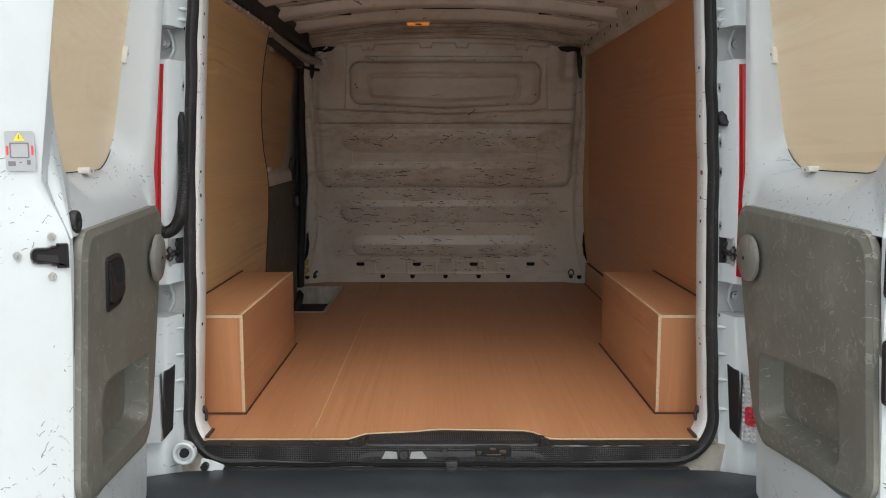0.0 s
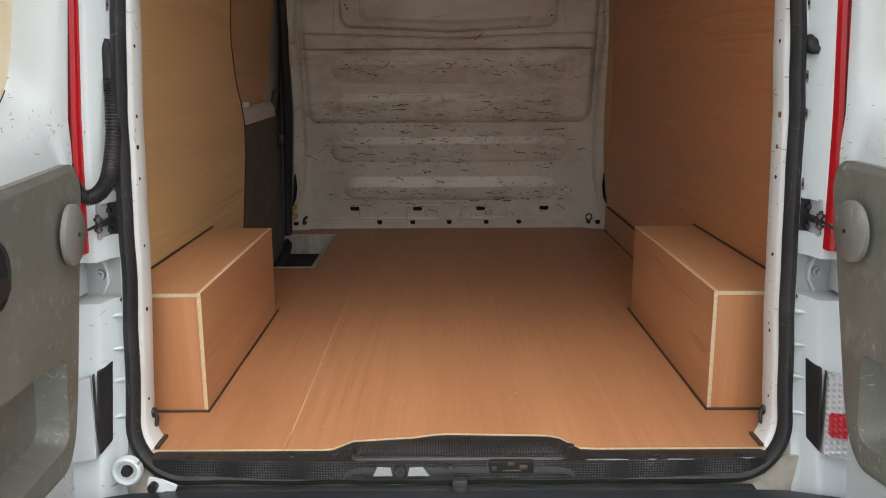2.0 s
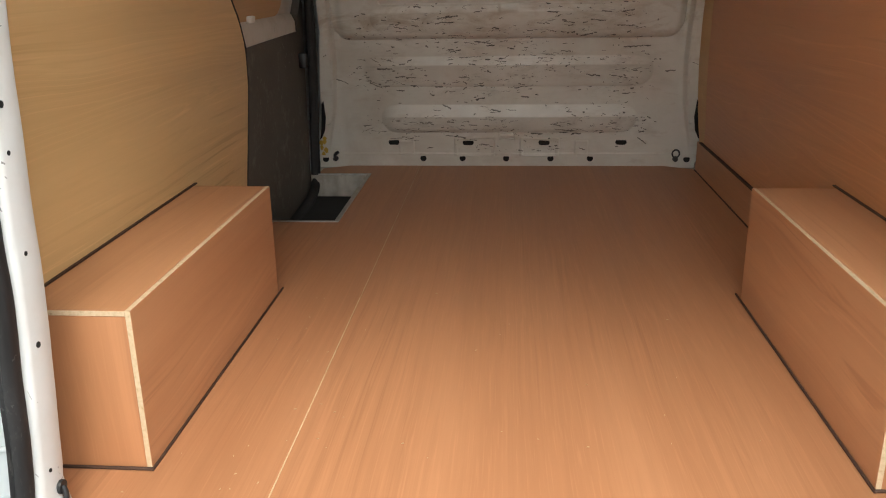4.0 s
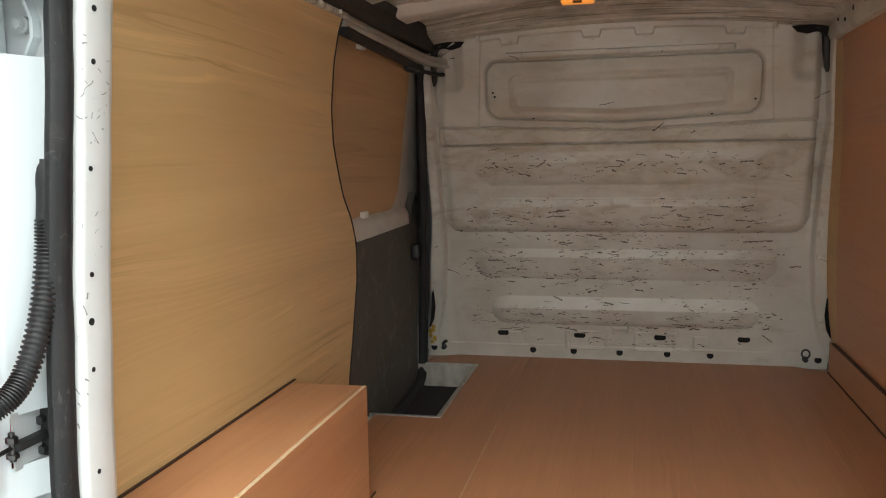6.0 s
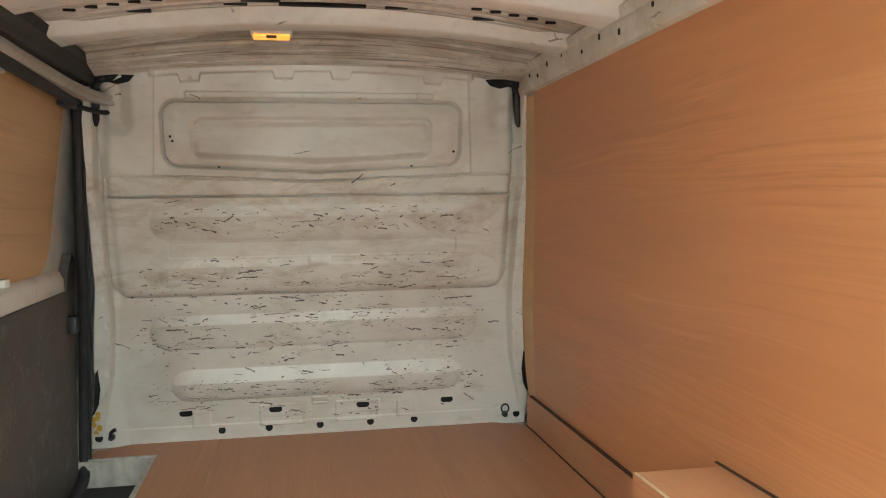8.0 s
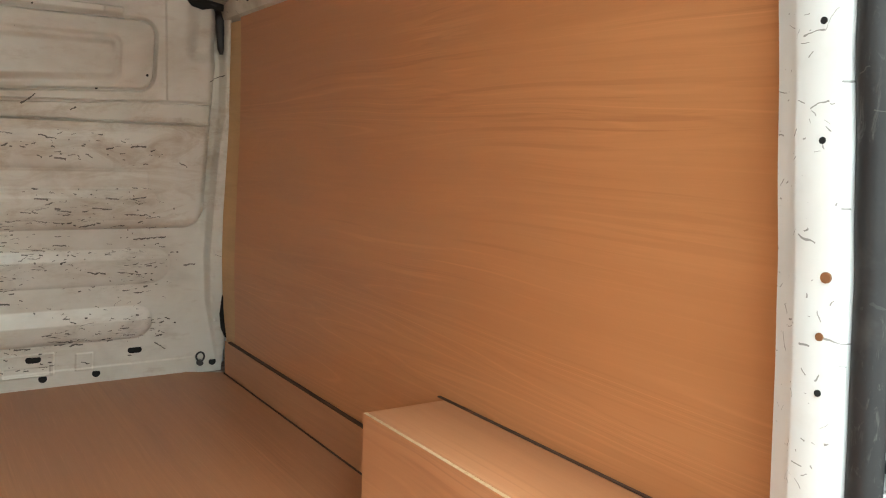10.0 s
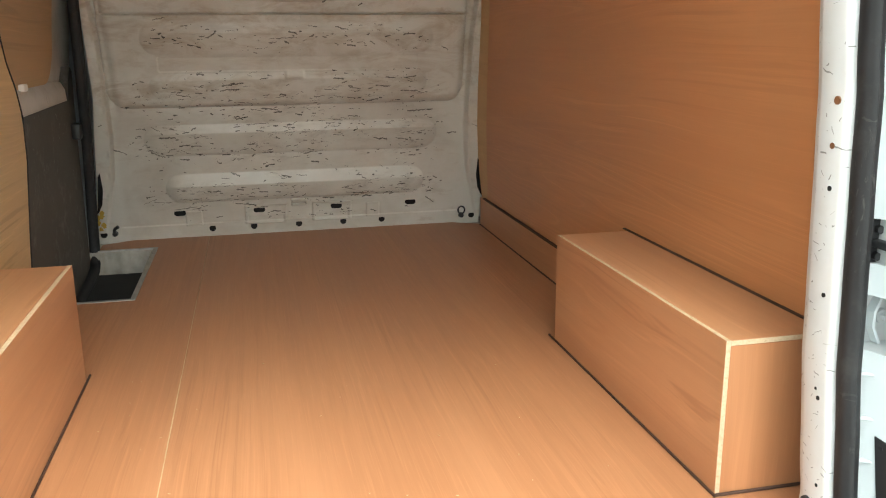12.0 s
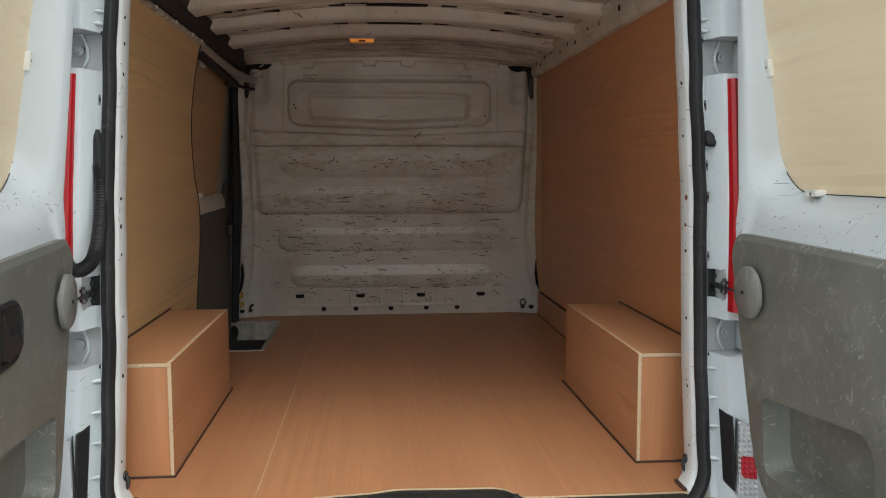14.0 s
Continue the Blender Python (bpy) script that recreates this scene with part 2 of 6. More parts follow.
M_ROOFRIB = painted("white_rib_paint", (0.72, 0.70, 0.645), (0.44, 0.39, 0.32), 0.10, (0, 1), 0.4, 0.5)
M_RAILPAINT = painted("dirty_rail_paint", (0.62, 0.59, 0.52), (0.34, 0.28, 0.21), 0.2, (1, 2), 0.42, 0.7)
M_RECESS = painted("grey_hinge_recess", (0.50, 0.52, 0.52), (0.35, 0.35, 0.34), 0, (0, 2), 0.45, 0.3)


def bulkhead_paint():
    m, nt, b = start("scraped_bulkhead_paint", (0.66, 0.63, 0.58), 0.38, 0, 0.6)
    b.inputs["Coat Roughness"].default_value = 0.2
    vec = coords(nt)
    big = noise_tex(nt, vec, 2.4, 5, 0.6, 0.4)
    mid = noise_tex(nt, coords(nt, (3, 3, 9)), 3.0, 5, 0.65)
    base = (0.67, 0.65, 0.585)
    tc = nt.nodes.new("ShaderNodeTexCoord")
    sp = nt.nodes.new("ShaderNodeSeparateXYZ")
    nt.links.new(tc.outputs["Object"], sp.inputs[0])
    inner = ramp(nt, calc(nt, "ABSOLUTE", sp.outputs[0]), [(0.690, grey(1)), (0.715, grey(0.25))])
    col = mix(nt, calc(nt, "MULTIPLY", calc(nt, "MULTIPLY", ramp(nt, big, [(0.42, grey(0)), (0.7, grey(1))]), 0.55), inner), base, (0.42, 0.36, 0.285))
    col = mix(nt, calc(nt, "MULTIPLY", ramp(nt, mid, [(0.55, grey(0)), (0.8, grey(1))]), 0.5), col, (0.35, 0.27, 0.19))
    fv = flat(nt, (0, 2))
    seep = noise_tex(nt, coords(nt, (1.5, 1.5, 4)), 4.0, 5, 0.7, 0.8)
    band = ramp(nt, sp.outputs[2], [(0.04, grey(0.25)), (0.14, grey(0.5)), (0.16, grey(1)), (0.225, grey(1)), (0.25, grey(0.6)), (0.30, grey(0.5)), (0.35, grey(0.75)), (0.365, grey(1)), (0.44, grey(1)), (0.50, grey(0.6)), (0.56, grey(0.65)), (0.60, grey(0.9)), (0.66, grey(0.75)), (0.70, grey(0.3)), (0.75, grey(0.3)), (0.80, grey(0.5)), (0.85, grey(0.45)), (0.92, grey(0.1))])
    side = ramp(nt, calc(nt, "ABSOLUTE", sp.outputs[0]), [(0.44, grey(1)), (0.62, grey(0.4)), (0.69, grey(0.25))])
    area = calc(nt, "MULTIPLY", band, side)
    patch = ramp(nt, noise_tex(nt, coords(nt, (0.7, 1, 1.6)), 6.5, 4, 0.7), [(0.38, grey(0.0)), (0.54, grey(1))])
    rust = ramp(nt, sp.outputs[2], [(0.54, grey(0)), (0.62, grey(1)), (0.70, grey(0.35)), (0.80, grey(0.9)), (0.95, grey(0.8)), (1.0, grey(0.15))])
    col = mix(nt, calc(nt, "MULTIPLY", calc(nt, "MULTIPLY", rust, ramp(nt, seep, [(0.46, grey(0)), (0.66, grey(1))])), 0.6), col, (0.33, 0.23, 0.13))
    flecks = ramp(nt, noise_tex(nt, coords(nt, (22, 1, 110)), 1.0, 4, 0.65, 0.9), [(0.60, grey(0)), (0.66, grey(1))])
    smudge = ramp(nt, noise_tex(nt, coords(nt, (9, 1, 22)), 1.0, 5, 0.7, 0.6), [(0.50, grey(0)), (0.70, grey(1))])
    worn = calc(nt, "GREATER_THAN", calc(nt, "MULTIPLY", area, patch), 0.62)
    col = mix(nt, calc(nt, "MULTIPLY", calc(nt, "MULTIPLY", smudge, calc(nt, "MULTIPLY", area, patch)), 0.5), col, (0.30, 0.255, 0.20))
    s1 = strokes(nt, fv, 9.0, 0.055, 0.0021, 0.70, 0.35, 0.35)
    s2 = strokes(nt, fv, 19.0, 0.026, 0.0021, 0.65, 0.35, 0.5)
    s3 = strokes(nt, fv, 40.0, 0.011, 0.0018, 0.35, 0.5, 1.2)
    marks = calc(nt, "MAXIMUM", s1, calc(nt, "MAXIMUM", s2, s3))
    gate = calc(nt, "GREATER_THAN", calc(nt, "MULTIPLY", area, patch), 0.32)
    few = strokes(nt, fv, 7.0, 0.030, 0.0019, 0.30, 0.5, 1.4)
    marks = calc(nt, "MAXIMUM", calc(nt, "MULTIPLY", marks, gate), few)
    marks = calc(nt, "MAXIMUM", marks, calc(nt, "MULTIPLY", calc(nt, "MULTIPLY", flecks, worn), 0.85))
    col = mix(nt, calc(nt, "MULTIPLY", marks, calc(nt, "ADD", 0.35, calc(nt, "MULTIPLY", seep, 1.0))), col, (0.05, 0.04, 0.032))
    nt.links.new(col, b.inputs["Base Color"])
    rubbed = ramp(nt, noise_tex(nt, coords(nt, (6, 6, 16)), 1.0, 5, 0.7, 0.5), [(0.36, grey(0.62)), (0.60, grey(0.10))])
    nt.links.new(calc(nt, "MULTIPLY", rubbed, calc(nt, "SUBTRACT", 1.0, calc(nt, "MULTIPLY", marks, 0.8))), b.inputs["Coat Weight"])
    nt.links.new(ramp(nt, mid, [(0.35, grey(0.14)), (0.65, grey(0.32))]), b.inputs["Coat Roughness"])
    nt.links.new(calc(nt, "ADD", 0.42, calc(nt, "MULTIPLY", big, 0.25)), b.inputs["Roughness"])
    bump(nt, b, noise_tex(nt, vec, 12.0, 3), 0.06, 0.004)
    return m


M_BULK = bulkhead_paint()


def plastic(name, color, rough=0.5, grain=600.0, scratch=0.0, strength=0.15, axes=(1, 2), pale=(0.42, 0.42, 0.39)):
    m, nt, b = start(name, color, rough)
    vec = coords(nt)
    g = noise_tex(nt, vec, grain, 2)
    cloud = noise_tex(nt, vec, 5.0, 4, 0.6)
    lighter = tuple(min(1, v * 1.35 + 0.01) for v in color)
    col = mix(nt, ramp(nt, cloud, [(0.4, grey(0)), (0.75, grey(1))]), color, lighter)
    if scratch:
        fv = flat(nt, axes)
        s = calc(nt, "MAXIMUM", strokes(nt, fv, 17.0, 0.020, 0.0012, scratch), strokes(nt, fv, 36.0, 0.010, 0.0013, scratch, 0.8, 3.0))
        s = calc(nt, "MULTIPLY", s, ramp(nt, noise_tex(nt, vec, 4.0, 3, 0.6), [(0.40, grey(0.1)), (0.58, grey(1))]))
        haze = ramp(nt, noise_tex(nt, vec, 14.0, 4, 0.7), [(0.55, grey(0)), (0.72, grey(1))])
        rub = ramp(nt, noise_tex(nt, coords(nt, (70, 70, 22)), 1.0, 4, 0.7, 1.2), [(0.58, grey(0)), (0.72, grey(1))])
        rub = calc(nt, "MULTIPLY", rub, ramp(nt, noise_tex(nt, vec, 5.5, 3, 0.6), [(0.48, grey(0)), (0.62, grey(1))]))
        col = mix(nt, calc(nt, "MULTIPLY", s, 0.5), col, pale)
        col = mix(nt, calc(nt, "MULTIPLY", rub, 0.8), col, pale)
        col = mix(nt, calc(nt, "MULTIPLY", haze, 0.22), col, pale)
    nt.links.new(col, b.inputs["Base Color"])
    nt.links.new(calc(nt, "ADD", rough - 0.05, calc(nt, "MULTIPLY", cloud, 0.15)), b.inputs["Roughness"])
    bump(nt, b, g, strength, 0.0006)
    return m


M_TRIM = plastic("grey_door_trim", (0.135, 0.135, 0.115), 0.5, 500, 0.85)
M_SIDETRIM = plastic("dark_side_door_trim", (0.075, 0.07, 0.06), 0.6, 500, 0.06)
M_RUBBER = plastic("black_rubber", (0.009, 0.009, 0.010), 0.62, 300, 0.25, 0.2, (1, 2), (0.09, 0.085, 0.08))
M_BLACK = plastic("black_plastic", (0.012, 0.012, 0.013), 0.45, 500)
M_BUMPER = plastic("worn_bumper_plastic", (0.017, 0.022, 0.027), 0.36, 700, 0.5, 0.2, (0, 1), (0.07, 0.08, 0.088))
M_BUMPERLIP = plastic("grey_sill_strip", (0.10, 0.12, 0.13), 0.5, 500)
M_MAT = plastic("black_step_mat", (0.012, 0.012, 0.012), 0.85, 300, 0, 0.4)
M_SEALANT = plastic("dark_brown_sealant", (0.052, 0.024, 0.014), 0.6, 300)
M_DISC = plastic("grey_check_cover", (0.165, 0.165, 0.15), 0.5, 500, 0.25)


def tread():
    """Sill plastic with a fine grid of raised dots."""
    m, nt, b = start("dimpled_sill_plastic", (0.022, 0.022, 0.023), 0.45)
    vo = nt.nodes.new("ShaderNodeTexVoronoi")
    vo.inputs["Scale"].default_value = 170.0
    vo.inputs["Randomness"].default_value = 0.12
    nt.links.new(coords(nt), vo.inputs["Vector"])
    dots = ramp(nt, vo.outputs["Distance"], [(0.25, grey(1)), (0.5, grey(0))])
    worn = ramp(nt, noise_tex(nt, coords(nt), 9.0, 3), [(0.35, grey(0)), (0.7, grey(1))])
    nt.links.new(mix(nt, calc(nt, "MULTIPLY", dots, worn), (0.009, 0.009, 0.010), (0.085, 0.085, 0.085)), b.inputs["Base Color"])
    bump(nt, b, dots, 0.8, 0.002)
    return m


M_TREAD = tread()


def metal(name, color, rough):
    m, nt, b = start(name, color, rough, 1.0)
    n1 = noise_tex(nt, coords(nt), 40.0, 3)
    nt.links.new(ramp(nt, n1, [(0.3, tuple(v * 0.7 for v in color)), (0.7, color)]), b.inputs["Base Color"])
    return m


M_STEEL = metal("dull_steel", (0.42, 0.42, 0.40), 0.42)
M_OILED = metal("oily_steel", (0.13, 0.13, 0.13), 0.4)
M_ZINC = metal("zinc_bolt", (0.60, 0.60, 0.57), 0.35)
M_ALU = metal("aluminium_strip", (0.60, 0.60, 0.58), 0.4)
M_CHROME = metal("bright_reflector", (0.85, 0.85, 0.85), 0.28)
M_RUST = metal("rusty_steel", (0.15, 0.115, 0.09), 0.6)
M_GUIDE = painted("dirty_white_guide", (0.30, 0.32, 0.32), (0.20, 0.19, 0.17), 0, (0, 2), 0.5, 0.8)
M_RAIL = painted("grey_rail_paint", (0.42, 0.40, 0.35), (0.25, 0.22, 0.18), 0, (0, 2), 0.4, 0.6)
M_OCHRE = painted("ochre_residue", (0.55, 0.36, 0.06), (0.30, 0.18, 0.05), 0, (0, 2), 0.7, 0.7)
M_DARK = start("open_hole_dark", (0.006, 0.006, 0.006), 0.9)[0]
M_PRIMER = start("brown_behind_hole", (0.19, 0.08, 0.032), 0.6)[0]
M_WHITE = plastic("white_plastic_clip", (0.78, 0.77, 0.72), 0.45, 400)


def lens(name, color, alpha, fine=60.0, strong=0.25):
    m, nt, b = start(name, color, 0.12)
    b.inputs["Transmission Weight"].default_value = alpha
    b.inputs["IOR"].default_value = 1.45
    waves = []
    for way in ("X", "Z"):
        wv = nt.nodes.new("ShaderNodeTexWave")
        wv.inputs["Scale"].default_value = fine
        wv.bands_direction = way
        nt.links.new(coords(nt), wv.inputs["Vector"])
        waves.append(wv.outputs["Fac"])
    bump(nt, b, calc(nt, "MULTIPLY", *waves), strong, 0.003)
    return m


M_REDLENS = lens("red_lamp_lens", (0.55, 0.012, 0.02), 0.15, 60.0, 0.03)
M_CLEARLENS = lens("clear_lamp_lens", (0.86, 0.86, 0.86), 0.5, 26.0, 1.0)
M_PLAINLENS = lens("plain_lamp_lens", (0.75, 0.77, 0.78), 0.35, 12.0, 0.15)
M_REDPRISM = lens("red_prism_lens", (0.72, 0.03, 0.05), 0.4, 26.0, 0.8)


def amber():
    m, nt, b = start("lit_amber_lamp", (0.9, 0.45, 0.15), 0.4)
    b.inputs["Emission Color"].default_value = (1.0, 0.30, 0.03, 1)
    b.inputs["Emission Strength"].default_value = 0.24
    return m


M_AMBER = amber()


def concrete():
    # assumed surface of the unseen ground, pale so that it bounces daylight
    m, nt, b = start("pale_bounce_ground", (0.34, 0.33, 0.31), 0.85)
    g = noise_tex(nt, coords(nt), 160.0, 3)
    c = noise_tex(nt, coords(nt), 0.7, 4)
    col = mix(nt, ramp(nt, c, [(0.3, grey(0)), (0.7, grey(1))]), (0.43, 0.425, 0.41), (0.50, 0.49, 0.47))
    col = mix(nt, calc(nt, "MULTIPLY", g, 0.5), col, (0.45, 0.44, 0.42))
    nt.links.new(col, b.inputs["Base Color"])
    bump(nt, b, g, 0.5, 0.006)
    return m


M_GROUND = concrete()


# ---------------------------------------------------------------- mesh helpers
def finish(name, bm, mats, parent=None, smooth=False, label=""):
    me = bpy.data.meshes.new(name)
    bmesh.ops.recalc_face_normals(bm, faces=bm.faces)
    bm.to_mesh(me)
    bm.free()
    for m in mats if isinstance(mats, (list, tuple)) else (mats,):
        me.materials.append(m)
    if smooth:
        for p in me.polygons:
            p.use_smooth = True
        me.set_sharp_from_angle(angle=radians(smooth if smooth > 1 else 40))
    ob = new(name, me)
    if parent:
        ob.parent = parent
        ob.matrix_parent_inverse = Matrix.Translation(-parent.location)
    if label:
        ob["label"] = label
    return ob


def part(name, bm, material, parent, label="", smooth=False):
    return finish(name, bm, material, parent, smooth, label)


def thing(name, label, category, at=(0, 0, 0), group="", kind=""):
    ob = new(name)
    ob.empty_display_size = 0.05
    ob.location = at
    return tagged(ob, label, category, group, kind)


def structure(name, label, category="", at=(0, 0, 0)):
    return thing(name, label, category, at, "", "structure")


def box(bm, lo, hi, bevel=0.0, segs=2, m=0):
    lo, hi = Vector(lo), Vector(hi)
    r = bmesh.ops.create_cube(bm, size=1.0, matrix=Matrix.Translation((lo + hi) / 2) @ Matrix.Diagonal((*(hi - lo), 1)))
    vs = r["verts"]
    faces = {f for v in vs for f in v.link_faces}
    for f in faces:
        f.material_index = m
    if bevel:
        es = list({e for v in vs for e in v.link_edges})
        out = bmesh.ops.bevel(bm, geom=es, offset=bevel, segments=segs, affect="EDGES", profile=0.5)
        for f in out["faces"]:
            f.material_index = m
    return vs


def cyl(bm, a, b, r0, r1=None, seg=16, m=0):
    a, b = Vector(a), Vector(b)
    d = b - a
    mat = Matrix.Translation((a + b) / 2) @ d.to_track_quat("Z", "Y").to_matrix().to_4x4()
    r = bmesh.ops.create_cone(bm, cap_ends=True, segments=seg, radius1=r0, radius2=r0 if r1 is None else r1, depth=d.length, matrix=mat)
    for f in {f for v in r["verts"] for f in v.link_faces}:
        f.material_index = m
    return r["verts"]


def grid(bm, rows, closed_u=False, closed_v=False, m=0, skip=None):
    """Faces between rows of points. closed_u joins each row's ends, closed_v the last row and the first."""
    vs = [[bm.verts.new(p) for p in row] for row in rows]
    n, k = len(vs), len(vs[0])
    for i in range(n if closed_v else n - 1):
        for j in range(k if closed_u else k - 1):
            if skip and skip(i, j):
                continue
            f = bm.faces.new((vs[i][j], vs[i][(j + 1) % k], vs[(i + 1) % n][(j + 1) % k], vs[(i + 1) % n][j]))
            f.material_index = m
    return vs


def cap(bm, ring, m=0):
    f = bm.faces.new(ring)
    f.material_index = m


def tube(bm, pts, radius, seg=10, m=0):
    """A round tube along points; radius is a number or one for each point."""
    pts = [Vector(p) for p in pts]
    rows, last = [], None
    for i, p in enumerate(pts):
        d = (pts[min(i + 1, len(pts) - 1)] - pts[max(i - 1, 0)]).normalized()
        if last is None:
            side = d.orthogonal().normalized()
        else:
            side = (last - d * last.dot(d)).normalized()
        last = side
        up = d.cross(side)
        r = radius[i] if isinstance(radius, (list, tuple)) else radius
        rows.append([p + (side * math.cos(a) + up * math.sin(a)) * r for a in (2 * math.pi * j / seg for j in range(seg))])
    vs = grid(bm, rows, closed_u=True, m=m)
    cap(bm, vs[0], m)
    cap(bm, vs[-1], m)


def curve_pts(keys, n):
    """A smooth line through key points (Catmull-Rom)."""
    k = [Vector(p) for p in keys]
    k = [k[0] * 2 - k[1]] + k + [k[-1] * 2 - k[-2]]
    out, spans = [], len(k) - 3
    for i in range(n):
        t = i / (n - 1) * spans
        s = min(int(t), spans - 1)
        t -= s
        a, b, c, d = k[s : s + 4]
        out.append(0.5 * (2 * b + (c - a) * t + (2 * a - 5 * b + 4 * c - d) * t * t + (3 * b - a - 3 * c + d) * t**3))
    return out


def prism(bm, outline, lift, place, m=0, edge_m=None):
    """A flat plate: outline in two dimensions, pushed through lift = (low, high); place maps (a, b, h) to the world."""
    lows = [bm.verts.new(place(a, b, lift[0])) for a, b in outline]
    highs = [bm.verts.new(place(a, b, lift[1])) for a, b in outline]
    n = len(outline)
    for ring in (lows, highs):
        cap(bm, ring, m)
    for i in range(n):
        f = bm.faces.new((lows[i], lows[(i + 1) % n], highs[(i + 1) % n], highs[i]))
        f.material_index = m if edge_m is None else edge_m


def rounded(u0, u1, z0, z1, r, n=6, side=0):
    """Outline of a rectangle with rounded corners, r a number or four (from the low-low corner round); side: points along each side."""
    rs = r if isinstance(r, (list, tuple)) else (r,) * 4
    out = []
    for (cu, cz, a0), q in zip(((u0, z0, 180), (u1, z0, 270), (u1, z1, 0), (u0, z1, 90)), rs):
        ou, oz = cu + (q if cu == u0 else -q), cz + (q if cz == z0 else -q)
        for i in range(n + 1):
            a = radians(a0 + 90 * i / n)
            out.append((ou + q * math.cos(a), oz + q * math.sin(a)))
    if not side:
        return out
    full = []
    for c in range(4):
        corner = out[c * (n + 1) : (c + 1) * (n + 1)]
        (a, b), (e, d) = corner[-1], out[(c + 1) * (n + 1) % len(out)]
        full += corner + [(a + (e - a) * k / (side + 1), b + (d - b) * k / (side + 1)) for k in range(1, side + 1)]
    return full


def ply(name, lo, hi, face, parent, label=""):
    """A plywood sheet with veneer on its two broad sides and pale end grain."""
    bm = bmesh.new()
    box(bm, lo, hi, 0.0006, 1)
    size = [h - l for l, h in zip(lo, hi)]
    thin = size.index(min(size))
    bm.faces.ensure_lookup_table()
    for f in bm.faces:
        f.normal_update()
        f.material_index = 0 if abs(f.normal[thin]) > 0.7 else 1
    return finish(name, bm, [face, M_EDGE], parent, False, label)


def lerp(v, xs, ys):
    return float(np.interp(v, xs, ys))


# ---------------------------------------------------------------- ground
# out of view; its pale tone is added to brighten roof and bulkhead
GROUND_Z = -0.56
bm = bmesh.new()
box(bm, (-400, -400, GROUND_Z - 0.2), (400, 400, GROUND_Z))
tagged(finish("ground", bm, M_GROUND), "unseen ground, made pale to bounce light into the van", "ground", "", "structure")


# ---------------------------------------------------------------- plan of the load space
def wall_x(z):
    """Half width between the wall linings."""
    return lerp(z, (0.0, 0.3, 0.56, 0.8, 1.0, 1.245), (0.804, 0.811, 0.800, 0.780, 0.756, 0.715))


def seal_x(z):
    """Half width of the rear opening at the inner side of its seal."""
    return lerp(z, (0.0, 0.2, 0.42, 0.72, 1.04, 1.3), (0.690, 0.687, 0.681, 0.676, 0.663, 0.651))


def seal_y(z):
    return lerp(z, (-0.05, 0.1, 0.3, 0.6, 0.9, 1.2), (0.004, 0.037, 0.056, 0.065, 0.080, 0.097))


def bulk_y(z):
    return 2.632 - 0.275 * z


WALL_TOP, BOX_H = 1.245, 0.297

# ---------------------------------------------------------------- floor
floor = structure("floor", "reddish brown plywood floor of the load space", "floor")


def floor_outline(x0, x1):
    """Rear edge of the sheets, cut back round the latch hump."""
    xs = [x0] + [v for v in (-0.30, -0.275, -0.235, -0.10, -0.06, -0.03, 0.15, 0.20, 0.225, 0.245, 0.265, 0.30) if x0 < v < x1] + [x1]
    ys = (0.045, 0.048, 0.088, 0.105, 0.118, 0.123, 0.115, 0.112, 0.101, 0.075, 0.048, 0.045)
    kx = (-0.30, -0.275, -0.235, -0.10, -0.06, -0.03, 0.15, 0.20, 0.225, 0.245, 0.265, 0.30)
    return [(x, lerp(x, kx, ys)) for x in xs]


SEAM = -0.379
HATCH = (-0.583, 1.758, 2.452)
bm = bmesh.new()
prism(bm, floor_outline(SEAM + 0.0008, 0.80) + [(0.80, 2.56), (0.62, 2.66), (SEAM + 0.0008, 2.66)], (-0.009, 0.0), lambda a, b, h: (a, b, h), 0, 1)
part("plywood_sheet", bm, [M_FLOOR, M_EDGE], floor)
bm = bmesh.new()
left_sheet = [(-0.80, 0.045), (SEAM - 0.0008, 0.045), (SEAM - 0.0008, 2.66), (-0.62, 2.66), (-0.80, 2.57), (-0.80, HATCH[2]), (HATCH[0], HATCH[2]), (HATCH[0], HATCH[1]), (-0.80, HATCH[1])]
prism(bm, left_sheet, (-0.009, 0.0), lambda a, b, h: (a, b, h), 0, 1)
part("plywood_sheet", bm, [M_FLOOR, M_EDGE], floor)
bm = bmesh.new()
box(bm, (-0.86, 0.02, -0.10), (-0.60, 1.70, -0.0095))
box(bm, (HATCH[0] + 0.02, 0.02, -0.10), (0.92, 2.95, -0.0095))
box(bm, (-0.86, 2.48, -0.10), (HATCH[0] + 0.02, 2.95, -0.0095))
box(bm, (-0.60, 0.02, -0.10), (HATCH[0] + 0.02, 1.70, -0.0095))
part("metal_underfloor", bm, M_ROOF, floor, "white painted steel underfloor")
bm = bmesh.new()
box(bm, (SEAM - 0.0016, 0.125, 0.0002), (SEAM + 0.0006, 0.62, 0.0008))
box(bm, (SEAM - 0.0020, 0.63, 0.0002), (SEAM + 0.0002, 1.06, 0.0007))
box(bm, (SEAM - 0.0012, 1.09, 0.0002), (SEAM + 0.0004, 1.70, 0.0006))
part("seam_line", bm, M_EDGE, floor, "pale chipped seam between two sheets")

